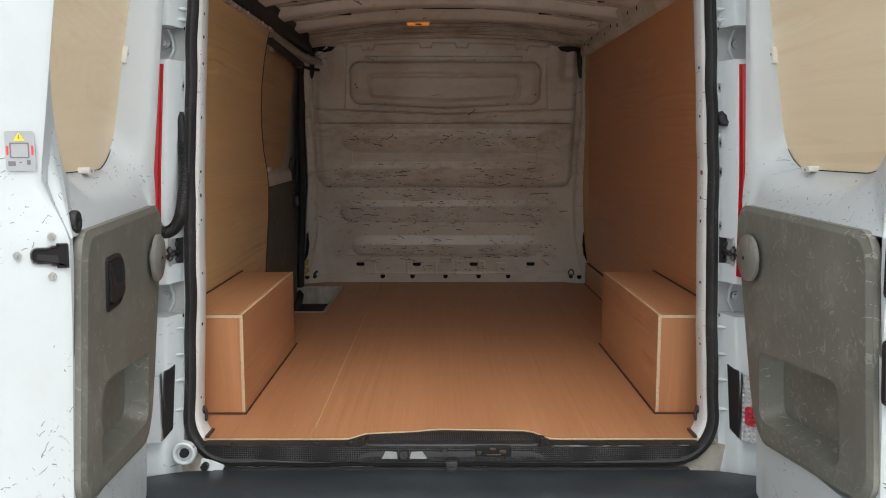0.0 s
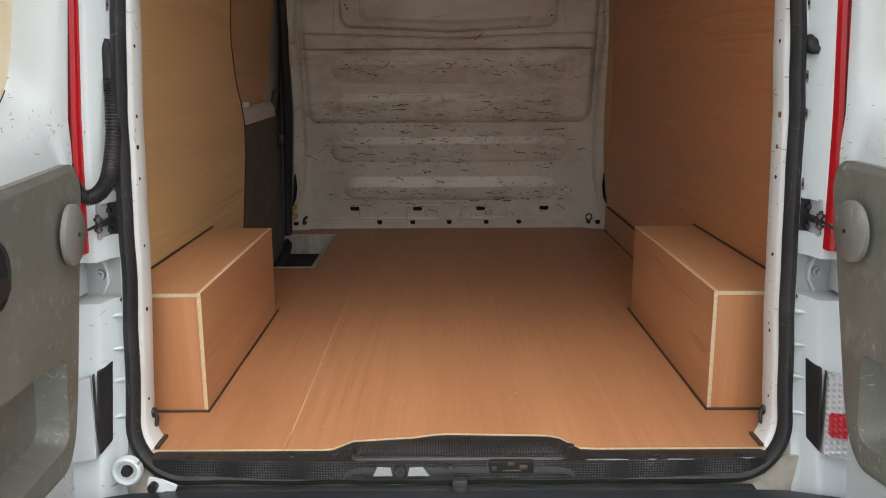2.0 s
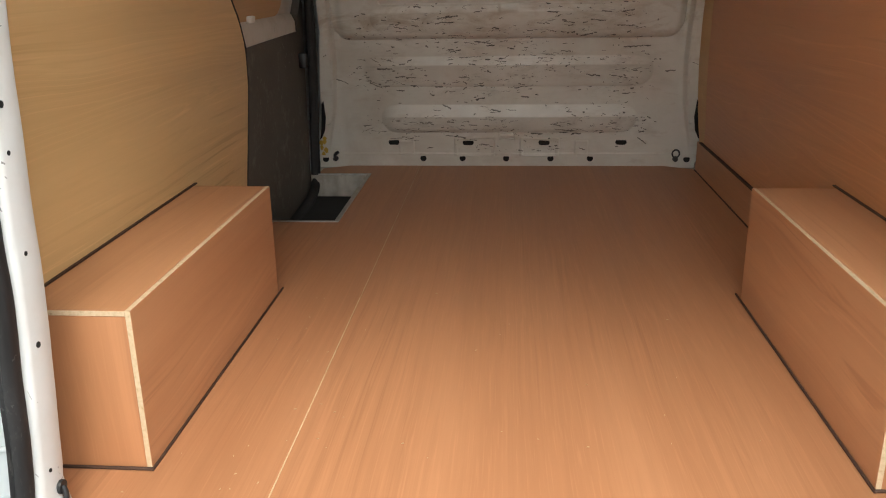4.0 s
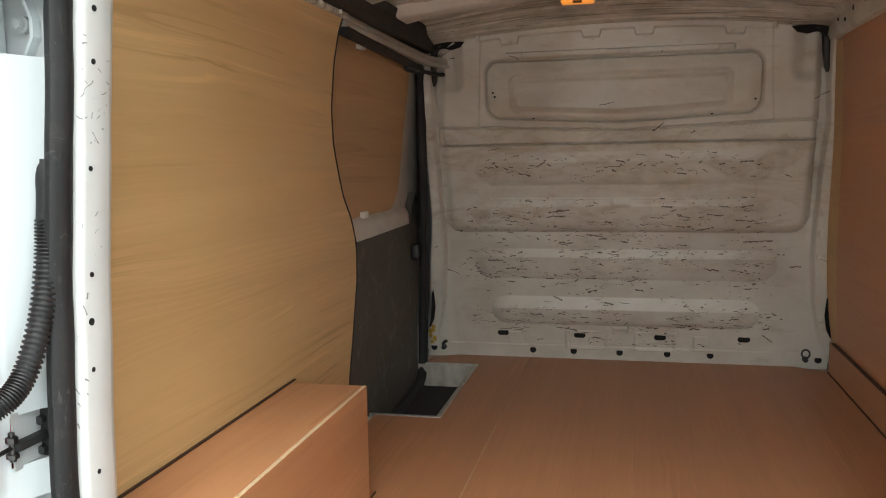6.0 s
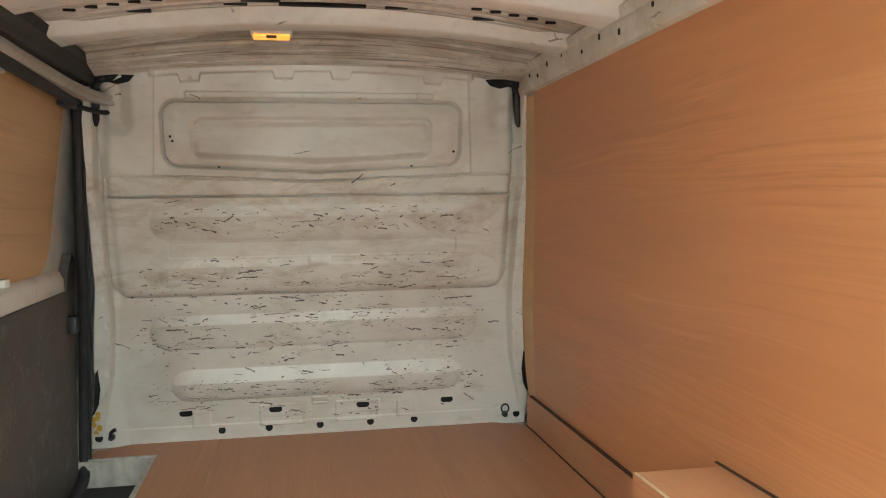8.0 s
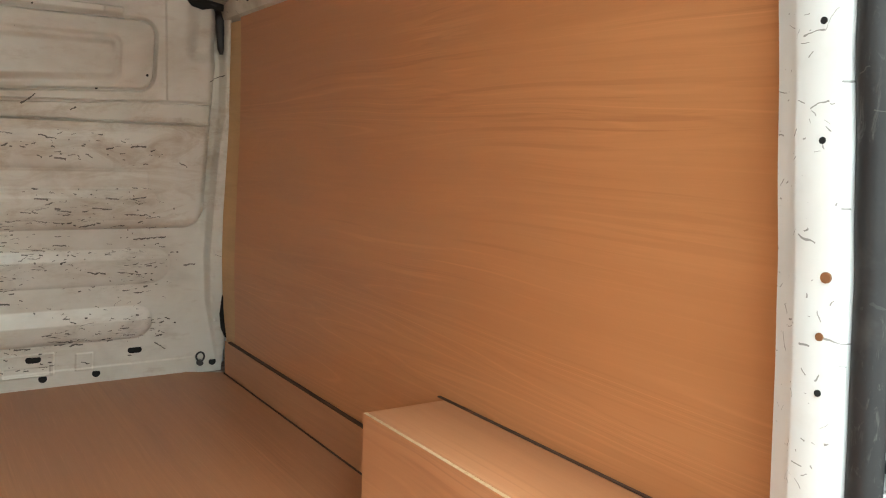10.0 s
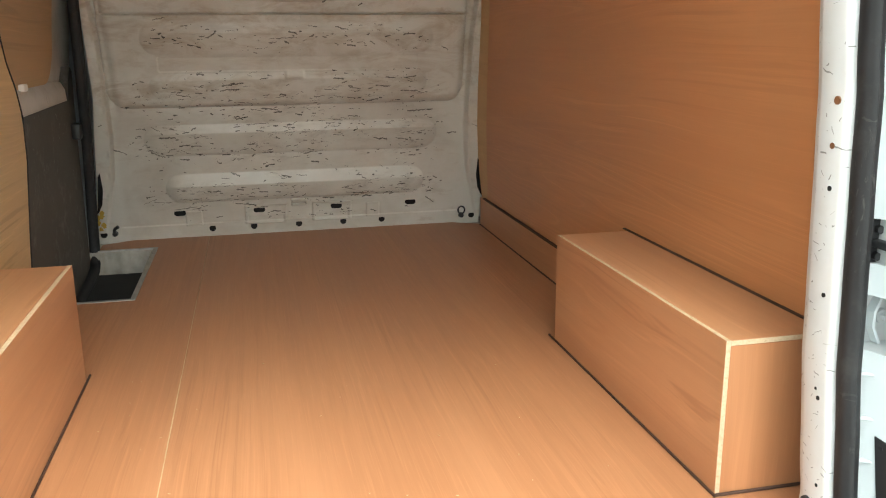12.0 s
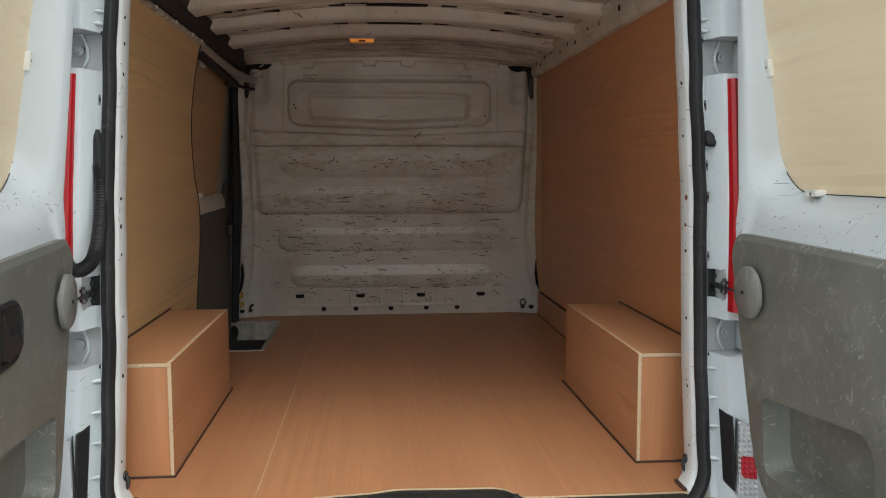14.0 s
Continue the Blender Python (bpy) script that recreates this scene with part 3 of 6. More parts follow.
# step well by the side door
well = structure("step_well", "black matted step well with aluminium edging in the floor", "step well")
bm = bmesh.new()
box(bm, (-0.93, 1.70, -0.125), (-0.56, 2.49, -0.105))
box(bm, (-0.93, 2.442, -0.105), (HATCH[0], 2.478, -0.002))
box(bm, (HATCH[0] - 0.004, 1.72, -0.105), (HATCH[0] + 0.018, 2.46, -0.0105))
box(bm, (-0.93, 1.70, -0.105), (HATCH[0], 1.755, -0.0105))
part("well_lining", bm, M_ROOF, well, "scratched dirty white steel lining")
bm = bmesh.new()
box(bm, (-0.93, 1.757, -0.105), (HATCH[0] - 0.005, 2.440, -0.092), 0.004)
part("step_mat", bm, M_MAT, well, "black rubber step mat")
bm = bmesh.new()
box(bm, (HATCH[0] - 0.006, 1.746, -0.012), (HATCH[0] + 0.010, 2.465, 0.003), 0.001)
box(bm, (-0.82, 1.746, -0.012), (HATCH[0] - 0.0065, 1.760, 0.003), 0.001)
box(bm, (-0.80, 2.449, -0.012), (HATCH[0] - 0.0065, 2.465, 0.003), 0.001)
part("edge_strip", bm, M_ALU, well, "aluminium edge strip")


# ---------------------------------------------------------------- side walls
def strip_y(z):
    """Front edge of the right lining, where a brown strip closes the gap to the bulkhead."""
    return bulk_y(z) - 0.134


def right_x(z, y):
    """Half width of the right lining, drawn inwards towards the bulkhead and more so along the strip."""
    edge = lerp(z, (0.12, 0.2, 0.3, 0.45, 0.6, 0.75, 0.9, 1.05, 1.15, 1.245), (0.804, 0.798, 0.787, 0.772, 0.763, 0.755, 0.748, 0.735, 0.727, 0.716))
    end = lerp(z, (0.12, 0.2, 0.3, 0.45, 0.6, 0.75, 0.9, 1.05, 1.15, 1.245), (0.801, 0.785, 0.769, 0.753, 0.744, 0.740, 0.736, 0.725, 0.719, 0.712))
    t = min(1.0, max(0.0, (y - 1.35) / (strip_y(z) - 1.35)))
    return wall_x(z) * (1 - t * t) + edge * t * t + (end - edge) * max(0.0, y - strip_y(z)) / 0.09


def lining(bm, s, rear, front, z0, z1, thick=0.006, n=28, half=lambda z, y: wall_x(z)):
    """A bent plywood sheet on one side, between the rear and front edge lines rear(z) and front(z)."""
    zs = [z0 + (z1 - z0) * i / n for i in range(n + 1)]
    k = 24
    inner = [[(s * half(z, rear(z) + (front(z) - rear(z)) * j / k), rear(z) + (front(z) - rear(z)) * j / k, z) for j in range(k + 1)] for z in zs]
    outer = [[(x + s * thick, y, z) for x, y, z in row] for row in inner]
    a = grid(bm, inner)
    b = grid(bm, outer)
    for i in range(n):
        for e in (0, -1):
            f = bm.faces.new((a[i][e], a[i + 1][e], b[i + 1][e], b[i][e]))
            f.material_index = 1
    for r in (0, -1):
        for j in range(k):
            f = bm.faces.new((a[r][j], a[r][j + 1], b[r][j + 1], b[r][j]))
            f.material_index = 1


def left_edge(z):
    return lerp(z, (0.0, 0.18, 0.30, 0.49, 0.60, 0.686, 0.75, 0.80, 0.90, 1.0, 1.12, 1.20, 1.245), (1.50, 1.52, 1.57, 1.605, 1.59, 1.525, 1.45, 1.412, 1.335, 1.295, 1.272, 1.278, 1.300))


wall_right = structure("wall_right", "side wall lined with bent reddish brown plywood", "wall")
bm = bmesh.new()
lining(bm, 1, lambda z: 0.175, strip_y, 0.118, WALL_TOP, 0.006, 28, right_x)
part("plywood_lining", bm, [M_WALL_R, M_EDGE], wall_right, "reddish brown plywood lining", 40)
bm = bmesh.new()
lining(bm, 1, lambda z: strip_y(z) + 0.003, lambda z: bulk_y(z) - 0.044, 0.118, WALL_TOP - 0.015, 0.006, 28, lambda z, y: right_x(z, y) + 0.004)
part("edge_strip", bm, [M_DOORBOARD, M_EDGE], wall_right, "light brown plywood edge strip")
ply("skirting_board", (0.794, 1.075, 0.0), (0.804, 2.545, 0.124), M_BOX_Y, wall_right, "low plywood skirting board")
bm = bmesh.new()
box(bm, (0.7915, 1.075, 0.124), (0.8045, 2.50, 0.129), 0.001)
box(bm, (0.7895, 1.075, 0.0004), (0.7935, 2.545, 0.005), 0.001)
part("sealant_line", bm, M_SEALANT, wall_right, "dark sealant line")

wall_left = structure("wall_left", "side wall lined with bent golden brown plywood", "wall")
bm = bmesh.new()
lining(bm, -1, lambda z: 0.175, left_edge, 0.0, WALL_TOP)
part("plywood_lining", bm, [M_WALL_L, M_EDGE], wall_left, "golden brown plywood lining with a curved front edge", 40)
bm = bmesh.new()
tube(bm, [(-(wall_x(z) + 0.001), left_edge(z) + 0.003, z) for z in [0.02 + i * 0.0306 for i in range(41)]], 0.0038, 8)
part("edge_rubber", bm, M_RUBBER, wall_left, "thin black rubber edge")

for s, w in ((1, wall_right), (-1, wall_left)):
    # steel skin behind the lining
    bm = bmesh.new()
    zs = [-0.30 + i * 0.09 for i in range(20)]
    prof = [(lerp(z, (-0.3, 0.5, 1.0, 1.41), (0.93, 0.935, 0.91, 0.82)), z) for z in zs]
    y0, y1 = 0.20, 3.0
    ranges = ((y0, y1),)
    for a, b in ranges:
        rows_o = [[(s * (x + 0.012), y, z) for y in (a, b)] for x, z in prof]
        rows_i = [[(s * x, y, z) for y in (a, b)] for x, z in prof]
        vo, vi = grid(bm, rows_o), grid(bm, rows_i)
        for e in (0, -1):
            for i in range(len(prof) - 1):
                bm.faces.new((vo[i][e], vo[i + 1][e], vi[i + 1][e], vi[i][e]))
        for r in (0, -1):
            bm.faces.new((vo[r][0], vo[r][1], vi[r][1], vi[r][0]))
    part("outer_skin", bm, M_PAINT, w, "white painted steel skin", 40)

# roof rails along the tops of the walls
bm = bmesh.new()
rail = [(0.716, 1.238), (0.703, 1.243), (0.700, 1.250), (0.694, 1.262), (0.692, 1.300), (0.676, 1.322), (0.70, 1.345), (0.80, 1.345), (0.80, 1.238)]
rows = [[(x, y, z) for x, z in rail] for y in (0.19, 2.30)]
vs = grid(bm, rows, closed_u=True)
cap(bm, vs[0])
cap(bm, vs[1])
part("roof_rail", bm, M_RAILPAINT, wall_right, "dirty white steel roof rail with slots", 30)
rng = random.Random(5)
for y in (0.55, 0.78, 1.02, 1.17, 1.36, 1.49, 1.62, 1.79, 1.93, 2.03, 2.12):
    bm = bmesh.new()
    w2, h2 = rng.choice(((0.008, 0.016), (0.010, 0.012), (0.022, 0.018), (0.006, 0.010)))
    zc = rng.choice((1.272, 1.286, 1.292))
    box(bm, (0.690, y - w2 / 2, zc - h2 / 2), (0.697, y + w2 / 2, zc + h2 / 2), 0.0015, 1)
    part("slot", bm, M_DARK, wall_right)
bm = bmesh.new()
# left rail: black colour stands in for the shade of the open cavity
rail_l = [(-0.718, 1.252), (-0.700, 1.256), (-0.690, 1.270), (-0.688, 1.306), (-0.674, 1.326), (-0.70, 1.345), (-0.80, 1.345), (-0.80, 1.252)]
vs = grid(bm, [[(x, y, z) for x, z in rail_l] for y in (0.19, 2.28)], closed_u=True)
cap(bm, vs[0])
cap(bm, vs[1])
part("roof_rail", bm, M_RUBBER, wall_left, "roof rail coloured black for the dark cavity", 30)
bm = bmesh.new()
box(bm, (-0.722, 0.19, 1.236), (-0.702, 1.32, 1.251), 0.004)
part("top_batten", bm, M_ROOF, wall_left, "dirty white top batten")
for y in (0.62, 0.86, 1.1, 1.24):
    bm = bmesh.new()
    cyl(bm, (-0.704, y, 1.244), (-0.697, y, 1.244), 0.006, 0.005, 10)
    part("clip", bm, M_WHITE, wall_left)


# ---------------------------------------------------------------- roof
def roof_z(x, y=0.0):
    t = min(1.0, max(0.0, (y - 1.98) / 0.34))
    return 1.402 - 0.078 * (x / 0.72) ** 2 - 0.092 * t * t * (3 - 2 * t) * (1 - 0.45 * (x / 0.72) ** 2)


def rib_z(x):
    return 1.356 - 0.058 * (abs(x) / 0.71) ** 2.2


bm = bmesh.new()
ys = [0.12 + i * 0.004 for i in range(548)]
xs = [-0.70 + i * 0.04 for i in range(36)]
RIBS = (0.28, 0.66, 1.04, 1.42, 1.80)


def swage(y):
    d = min(abs(y - r) for r in RIBS)
    return 0.0045 * min(1.0, max(0.0, math.sin((y - 1.66) * 2 * math.pi / 0.048) * 3.0)) if d > 0.06 else 0.0


rows = [[(x, y, roof_z(x, y) - swage(y) * min(1.0, max(0.0, (0.65 - abs(x)) / 0.06))) for x in xs] for y in ys]
top = [[(x, y, z + 0.02) for x, y, z in row] for row in rows]
grid(bm, rows)
grid(bm, top)
for yc in RIBS:
    half = [(-0.078, 1.0), (-0.050, 0.16), (-0.042, 0.03), (-0.037, 0.0), (0.037, 0.0), (0.042, 0.03), (0.047, 0.16), (0.060, 1.0)]
    rx = [-0.715 + 1.43 * i / 36 for i in range(37)]
    rr = []
    for x in rx:
        flare = 1.0 + 0.7 * max(0.0, (abs(x) - 0.60) / 0.115)
        rr.append([(x, yc + dy * flare, rib_z(x) + dz * (roof_z(x) - 0.0005 - rib_z(x))) for dy, dz in half])
    vs = grid(bm, rr, m=2)
    cap(bm, vs[0], 2)
    cap(bm, vs[-1], 2)
slots = []
for yc in RIBS[1:]:
    for x in (-0.46, -0.22, 0.20, 0.44):
        slots.append((x, yc - 0.104, roof_z(x) - 0.006, 0.030, 0.004))
for x, y, z, w2, d2 in slots:
    for k in (-0.007, 0.007):
        box(bm, (x - w2, y + k - 0.0022, z), (x + w2, y + k + 0.0022, z + 0.008), 0, 1, 1)
for yc in RIBS[2:]:
    for x0, x1, dy in ((-0.205, -0.105, -0.140), (-0.11, 0.118, -0.103)):
        box(bm, (x0, yc + dy - 0.011, 1.391), (x1, yc + dy + 0.011, 1.401), 0, 1, 1)
for sx in (-1, 1):
    for yc in (0.85, 1.23, 1.61, 1.93):
        for k in range(5):
            x = sx * (0.40 + 0.05 * k)
            box(bm, (x - 0.016, yc - 0.015 - 0.004 * (k % 2), roof_z(x) - 0.009), (x + 0.012, yc - 0.009, roof_z(x) - 0.003), 0, 1, 1)
ceiling = tagged(finish("ceiling", bm, [M_ROOF, M_DARK, M_ROOFRIB], None, 35), "dirty white ribbed steel van roof", "ceiling", "", "structure")
bm = bmesh.new()
rows = [[(x, y, 1.43 - 0.10 * (x / 0.85) ** 2) for x in [-0.85 + 0.1 * i for i in range(18)]] for y in (-0.02, 3.0)]
rows2 = [[(x, y, z + 0.015) for x, y, z in row] for row in rows]
grid(bm, rows)
grid(bm, rows2)
tagged(finish("roof_skin", bm, M_PAINT), "white painted outer roof of the van", "roof", "", "structure")
bm = bmesh.new()
box(bm, (-0.94, 2.96, -0.3), (0.94, 3.0, 1.42))
tagged(finish("wall_front", bm, M_PAINT), "closed front of the van body", "wall", "", "structure")

# ---------------------------------------------------------------- bulkhead
def rim(x, z, x0, x1, z0, z1, r):
    """Distance inside (+) or outside (-) a rounded rectangle."""
    qx = np.abs(x - (x0 + x1) / 2) - (x1 - x0) / 2 + r
    qz = np.abs(z - (z0 + z1) / 2) - (z1 - z0) / 2 + r
    return r - np.hypot(np.maximum(qx, 0), np.maximum(qz, 0)) - np.minimum(np.maximum(qx, qz), 0)


def ease(t):
    t = np.clip(t, 0.0, 1.0)
    return t * t * (3 - 2 * t)


def soft_box(x, z, x0, x1, z0, z1, r, blur):
    """1 inside a rounded rectangle, rising from 0 at its rim over blur metres."""
    return ease(rim(x, z, x0, x1, z0, z1, r) / blur)


def bead(x, z, x0, x1, z0, z1, drop, slope):
    """A rolled swage with round ends: a flat shoulder above, a deep rolled belly below."""
    high = drop * slope
    fall = np.clip((z1 - drop - z) / (z1 - drop - z0), 0.0, 1.0)
    h = np.where(z > z1 - drop, slope * np.clip(z1 - z, 0.0, drop), high * np.sqrt(1 - fall**2))
    half = (z1 - z0) / 2
    inset = half - np.sqrt(np.maximum(0.0, half**2 - (z - (z0 + z1) / 2) ** 2))
    run = np.clip((np.minimum(x - x0, x1 - x) - inset) / 0.055, 0.0, 1.0)
    return h * (1 - (1 - run) ** 2)


def groove(x, z, x0, x1, z0, z1, r, wide, deep):
    d = np.abs(rim(x, z, x0, x1, z0, z1, r))
    return deep * (1 - ease(d / wide))


def bulge(x, z):
    """How far the pressed panel stands towards the load space."""
    ax = np.abs(x)
    t = np.clip(rim(x, z, -0.706, 0.692, 0.556, 1.6, 0.07) / 0.032, 0.0, 1.0)
    h = 0.036 * np.sqrt(1 - (1 - t) ** 2)
    for x0, x1, z0, z1, drop, slope in ((-0.534, 0.541, 0.155, 0.279, 0.052, 0.45), (-0.594, 0.589, 0.358, 0.484, 0.036, 0.45), (-0.545, 0.530, 0.588, 0.686, 0.026, 0.40), (-0.56, 0.55, 0.755, 0.872, 0.038, 0.33)):
        h = h + bead(x, z, x0, x1, z0, z1, drop, slope)
    # shallow field between the two upper swages
    h = h - 0.0035 * soft_box(x, z, -0.51, 0.495, 0.690, 0.752, 0.012, 0.007)
    h = h + 0.006 * soft_box(x, z, -0.040, 0.045, 0.655, 0.70, 0.015, 0.015)
    # level band under the window pressing, its upper line dented, its lower line notched
    sag = 0.022 * np.maximum(0.0, 1 - ax / 0.60)
    low = 0.903 - 0.017 * sum(np.where(np.abs(x - c) < w, 1.0, 0.0) for c, w in ((-0.48, 0.06), (-0.005, 0.036), (0.475, 0.055)))
    up = 0.973 - sag
    inside = ease((z - 0.903) / 0.004) * ease((up - z) / 0.004) * ease((0.700 - ax) / 0.012)
    h = h - 0.011 * inside
    h = h - 0.018 * (1 - ease(np.abs(z - 0.904) / 0.006)) * ease((0.69 - ax) / 0.01)
    h = h - 0.018 * (1 - ease(np.abs(z - up) / 0.006)) * ease((0.69 - ax) / 0.01)
    h = h - 0.003 * ease((z - low) / 0.003) * ease((0.903 - z) / 0.003)
    # framed field of the window pressing
    side = 0.538 - 0.075 * np.clip(z - 0.977, 0.0, 0.32)
    h = h - 0.009 * ease((side - ax) / 0.004) * ease((z - up - 0.004) / 0.004)
    # grooved ring, pillowed face, wedge-shaped middle with a dented lower line
    dip = 0.022 * np.maximum(0.0, 1 - ax / 0.42)
    h = h - groove(x, z, -0.501, 0.493, 1.004 - dip, 1.214, 0.05, 0.0080, 0.017)
    h = h + 0.010 * soft_box(x, z, -0.497, 0.489, 1.008 - dip, 1.210, 0.045, 0.042)
    h = h - groove(x, z, -0.405, 0.385, 1.029 - dip, 1.155, 0.025, 0.010, 0.003)
    wedge = rim(x, z, -0.398, 0.378, 1.036 - dip, 1.146, 0.02)
    h = h + np.clip(0.235 * (1.095 - z), -0.02, 0.03) * ease(wedge / 0.016) - 0.004 * ease(rim(x, z, -0.415, 0.395, 1.022 - dip, 1.165, 0.03) / 0.012)
    # strip over the ring, with three plates on it
    h = h + 0.008 * soft_box(x, z, -0.42, 0.392, 1.222, 1.244, 0.004, 0.004)
    for c, w in ((-0.39, 0.035), (-0.009, 0.038), (0.365, 0.030)):
        h = h + 0.005 * soft_box(x, z, c - w, c + w, 1.217, 1.241, 0.003, 0.003)
    # rim along the top, with its tabs hanging down
    tab = sum(1 - ease((np.abs(x - c) - 0.028) / 0.008) for c in (-0.403, -0.105, 0.081, 0.390))
    head = 1.306 - 0.022 * (x / 0.52) ** 2 - 0.023 * tab
    h = h + 0.013 * ease((z - head) / 0.005) * ease((0.53 - ax) / 0.01)
    # hollows in the corners beside the window
    for s in (1, -1):
        h = h - 0.024 * soft_box(s * x, z, 0.575, 0.85, 1.095, 1.5, 0.05, 0.055)
    # foot pressings
    for x0, x1 in ((-0.227, -0.050), (0.056, 0.226)):
        h = h + 0.008 * soft_box(x, z, x0, x1, 0.045, 0.130, 0.006, 0.004)
        h = h - 0.004 * soft_box(x, z, x0 + 0.012, x1 - 0.012, 0.050, 0.082, 0.004, 0.004)
    h = h + 0.012 * soft_box(x, z, -0.032, 0.034, 0.118, 0.152, 0.004, 0.004) - 0.010 * soft_box(x, z, -0.028, 0.030, 0.128, 0.136, 0.002, 0.002)
    for x0, x1 in ((-0.47, -0.40), (0.29, 0.35)):
        h = h + 0.005 * soft_box(x, z, x0, x1, 0.050, 0.118, 0.006, 0.005)
    h = h + 0.006 * ease((0.062 - z) / 0.006) * ease((0.74 - ax) / 0.04)
    # flange at the sides: a steep step towards the load space, then a flat with spot-weld dents
    line = np.interp(z, (0, 0.28, 0.45, 0.62, 0.85, 0.95, 1.1, 1.3), (0.790, 0.722, 0.704, 0.702, 0.706, 0.716, 0.704, 0.700))
    high = np.interp(z, (0, 0.12, 0.40, 1.3), (0.0, 0.012, 0.042, 0.042))
    h = h - 0.016 * np.exp(-(((ax - line + 0.018) / 0.016) ** 2)) * ease((z - 0.50) / 0.1)
    h = h * (1 - ease((ax - line) / 0.012)) + high * ease((ax - line) / 0.013)
    h = h - 0.005 * np.exp(-(((ax - line - 0.022) / 0.007) ** 2)) * np.clip(np.sin(z * 71.0) * 1.6 - 0.6, 0, 1) * (high > 0.02)
    # hand-sized waves of worn sheet metal
    h = h + 0.0012 * np.sin(9.1 * x + 1.3 + 2.0 * np.sin(5.3 * z)) * np.sin(11.7 * z + 0.4 + 1.5 * np.sin(6.1 * x))
    h = h + 0.0005 * np.sin(31.0 * x + 4.0 * np.sin(13.0 * z)) * np.sin(27.0 * z + 3.0 * np.sin(17.0 * x))
    return h


def bulk_edge(z):
    return lerp(z, (-0.02, 0.1, 0.28, 0.46, 0.59, 0.9, 1.15, 1.31), (0.832, 0.816, 0.788, 0.768, 0.752, 0.748, 0.740, 0.715))


bulkhead = structure("wall_bulkhead", "scraped dirty white steel bulkhead with pressed swages", "bulkhead")
nx, nz = 760, 680
zz = np.linspace(-0.02, 1.38, nz + 1)[:, None]
left = np.array([-bulk_edge(z) for z in zz[:, 0]])[:, None]
right = np.array([0.808 if z < 0.119 else right_x(z, bulk_y(z) - 0.044) + 0.006 for z in zz[:, 0]])[:, None]
xx = left + (right - left) * np.linspace(0.0, 1.0, nx + 1)[None, :]
points = np.stack([xx, bulk_y(zz) - bulge(xx, zz), zz + 0 * xx], axis=-1).reshape(-1, 3)
corner = (np.arange(nz)[:, None] * (nx + 1) + np.arange(nx)[None, :]).ravel()
me = bpy.data.meshes.new("pressed_panel")
me.from_pydata(points.tolist(), [], np.stack([corner, corner + 1, corner + nx + 2, corner + nx + 1], axis=-1).tolist())
bm = bmesh.new()
bm.from_mesh(me)
bpy.data.meshes.remove(me)
back_rows = [[(x, 2.76, z) for x in (-0.86, 0.86)] for z in (-0.02, 1.38)]
part("pressed_panel", bm, M_BULK, bulkhead, "scraped dirty white pressed steel panel", 70)
bm = bmesh.new()
grid(bm, back_rows)
part("back_sheet", bm, M_PAINT, bulkhead, "white steel sheet behind the panel")


def on_bulk(x, z, out=0.0):
    return Vector((x, bulk_y(z) - float(bulge(x, z)) - out, z))


def plug(name, x, z, rx, rz, mat=M_DARK, label=""):
    """A dark hole with a pressed rim."""
    bm = bmesh.new()
    ring = rounded(x - rx, x + rx, z - rz, z + rz, min(rx, rz) * 0.98, 5)
    prism(bm, ring, (-0.002, 0.0025), lambda a, b, h: on_bulk(x, z, h) + Vector((a - x, 0.26 * -(b - z) * 0, b - z)), 0)
    part(name, bm, mat, bulkhead, label)


for x in (-0.490, -0.166, 0.160, 0.487):
    plug("oval_hole", x, 0.110, 0.024, 0.0115)
for x in (-0.364, -0.192, -0.002, 0.190, 0.360, 0.772, -0.800):
    plug("round_hole", x, 0.036 if abs(x) < 0.5 else 0.031, 0.0135, 0.0135)
for x in (-0.326, 0.325):
    plug("small_hole", x, 1.003, 0.004, 0.004)
for x, z in ((-0.475, 1.10), (-0.468, 1.085), (0.47, 1.05)):
    plug("small_hole", x, z, 0.004, 0.004)
# dark openings in the upper corners, with a black hook beside them
for s in (1, -1):
    bm = bmesh.new()
    shape = [(0.570, 1.288), (0.640, 1.290), (0.690, 1.282), (0.690, 1.262), (0.650, 1.266), (0.625, 1.260), (0.590, 1.268)]
    prism(bm, [(s * a, b) for a, b in shape], (0.010, 0.014), lambda a, b, h: on_bulk(s * 0.6, b, h) + Vector((a - s * 0.6, 0, 0)), 0)
    part("corner_opening", bm, M_DARK, bulkhead, "dark irregular opening")
    bm = bmesh.new()
    tube(bm, curve_pts([on_bulk(s * 0.625, 1.272, 0.014), on_bulk(s * 0.66, 1.280, 0.022), on_bulk(s * 0.692, 1.255, 0.030), on_bulk(s * 0.698, 1.20, 0.030), on_bulk(s * 0.706, 1.135, 0.022)], 16), [0.007] * 4 + [0.011] * 4 + [0.014] * 4 + [0.012] * 3 + [0.006], 10)
    part("corner_hook", bm, M_BLACK, bulkhead, "black plastic corner hook", 50)
# bolt heads in the tabs along the top
for x in (-0.40, -0.10, 0.085, 0.38):
    bm = bmesh.new()
    cyl(bm, on_bulk(x, 1.282, -0.002), on_bulk(x, 1.282, 0.004), 0.007, None, 10)
    part("tab_bolt", bm, M_BULK, bulkhead, "", 40)
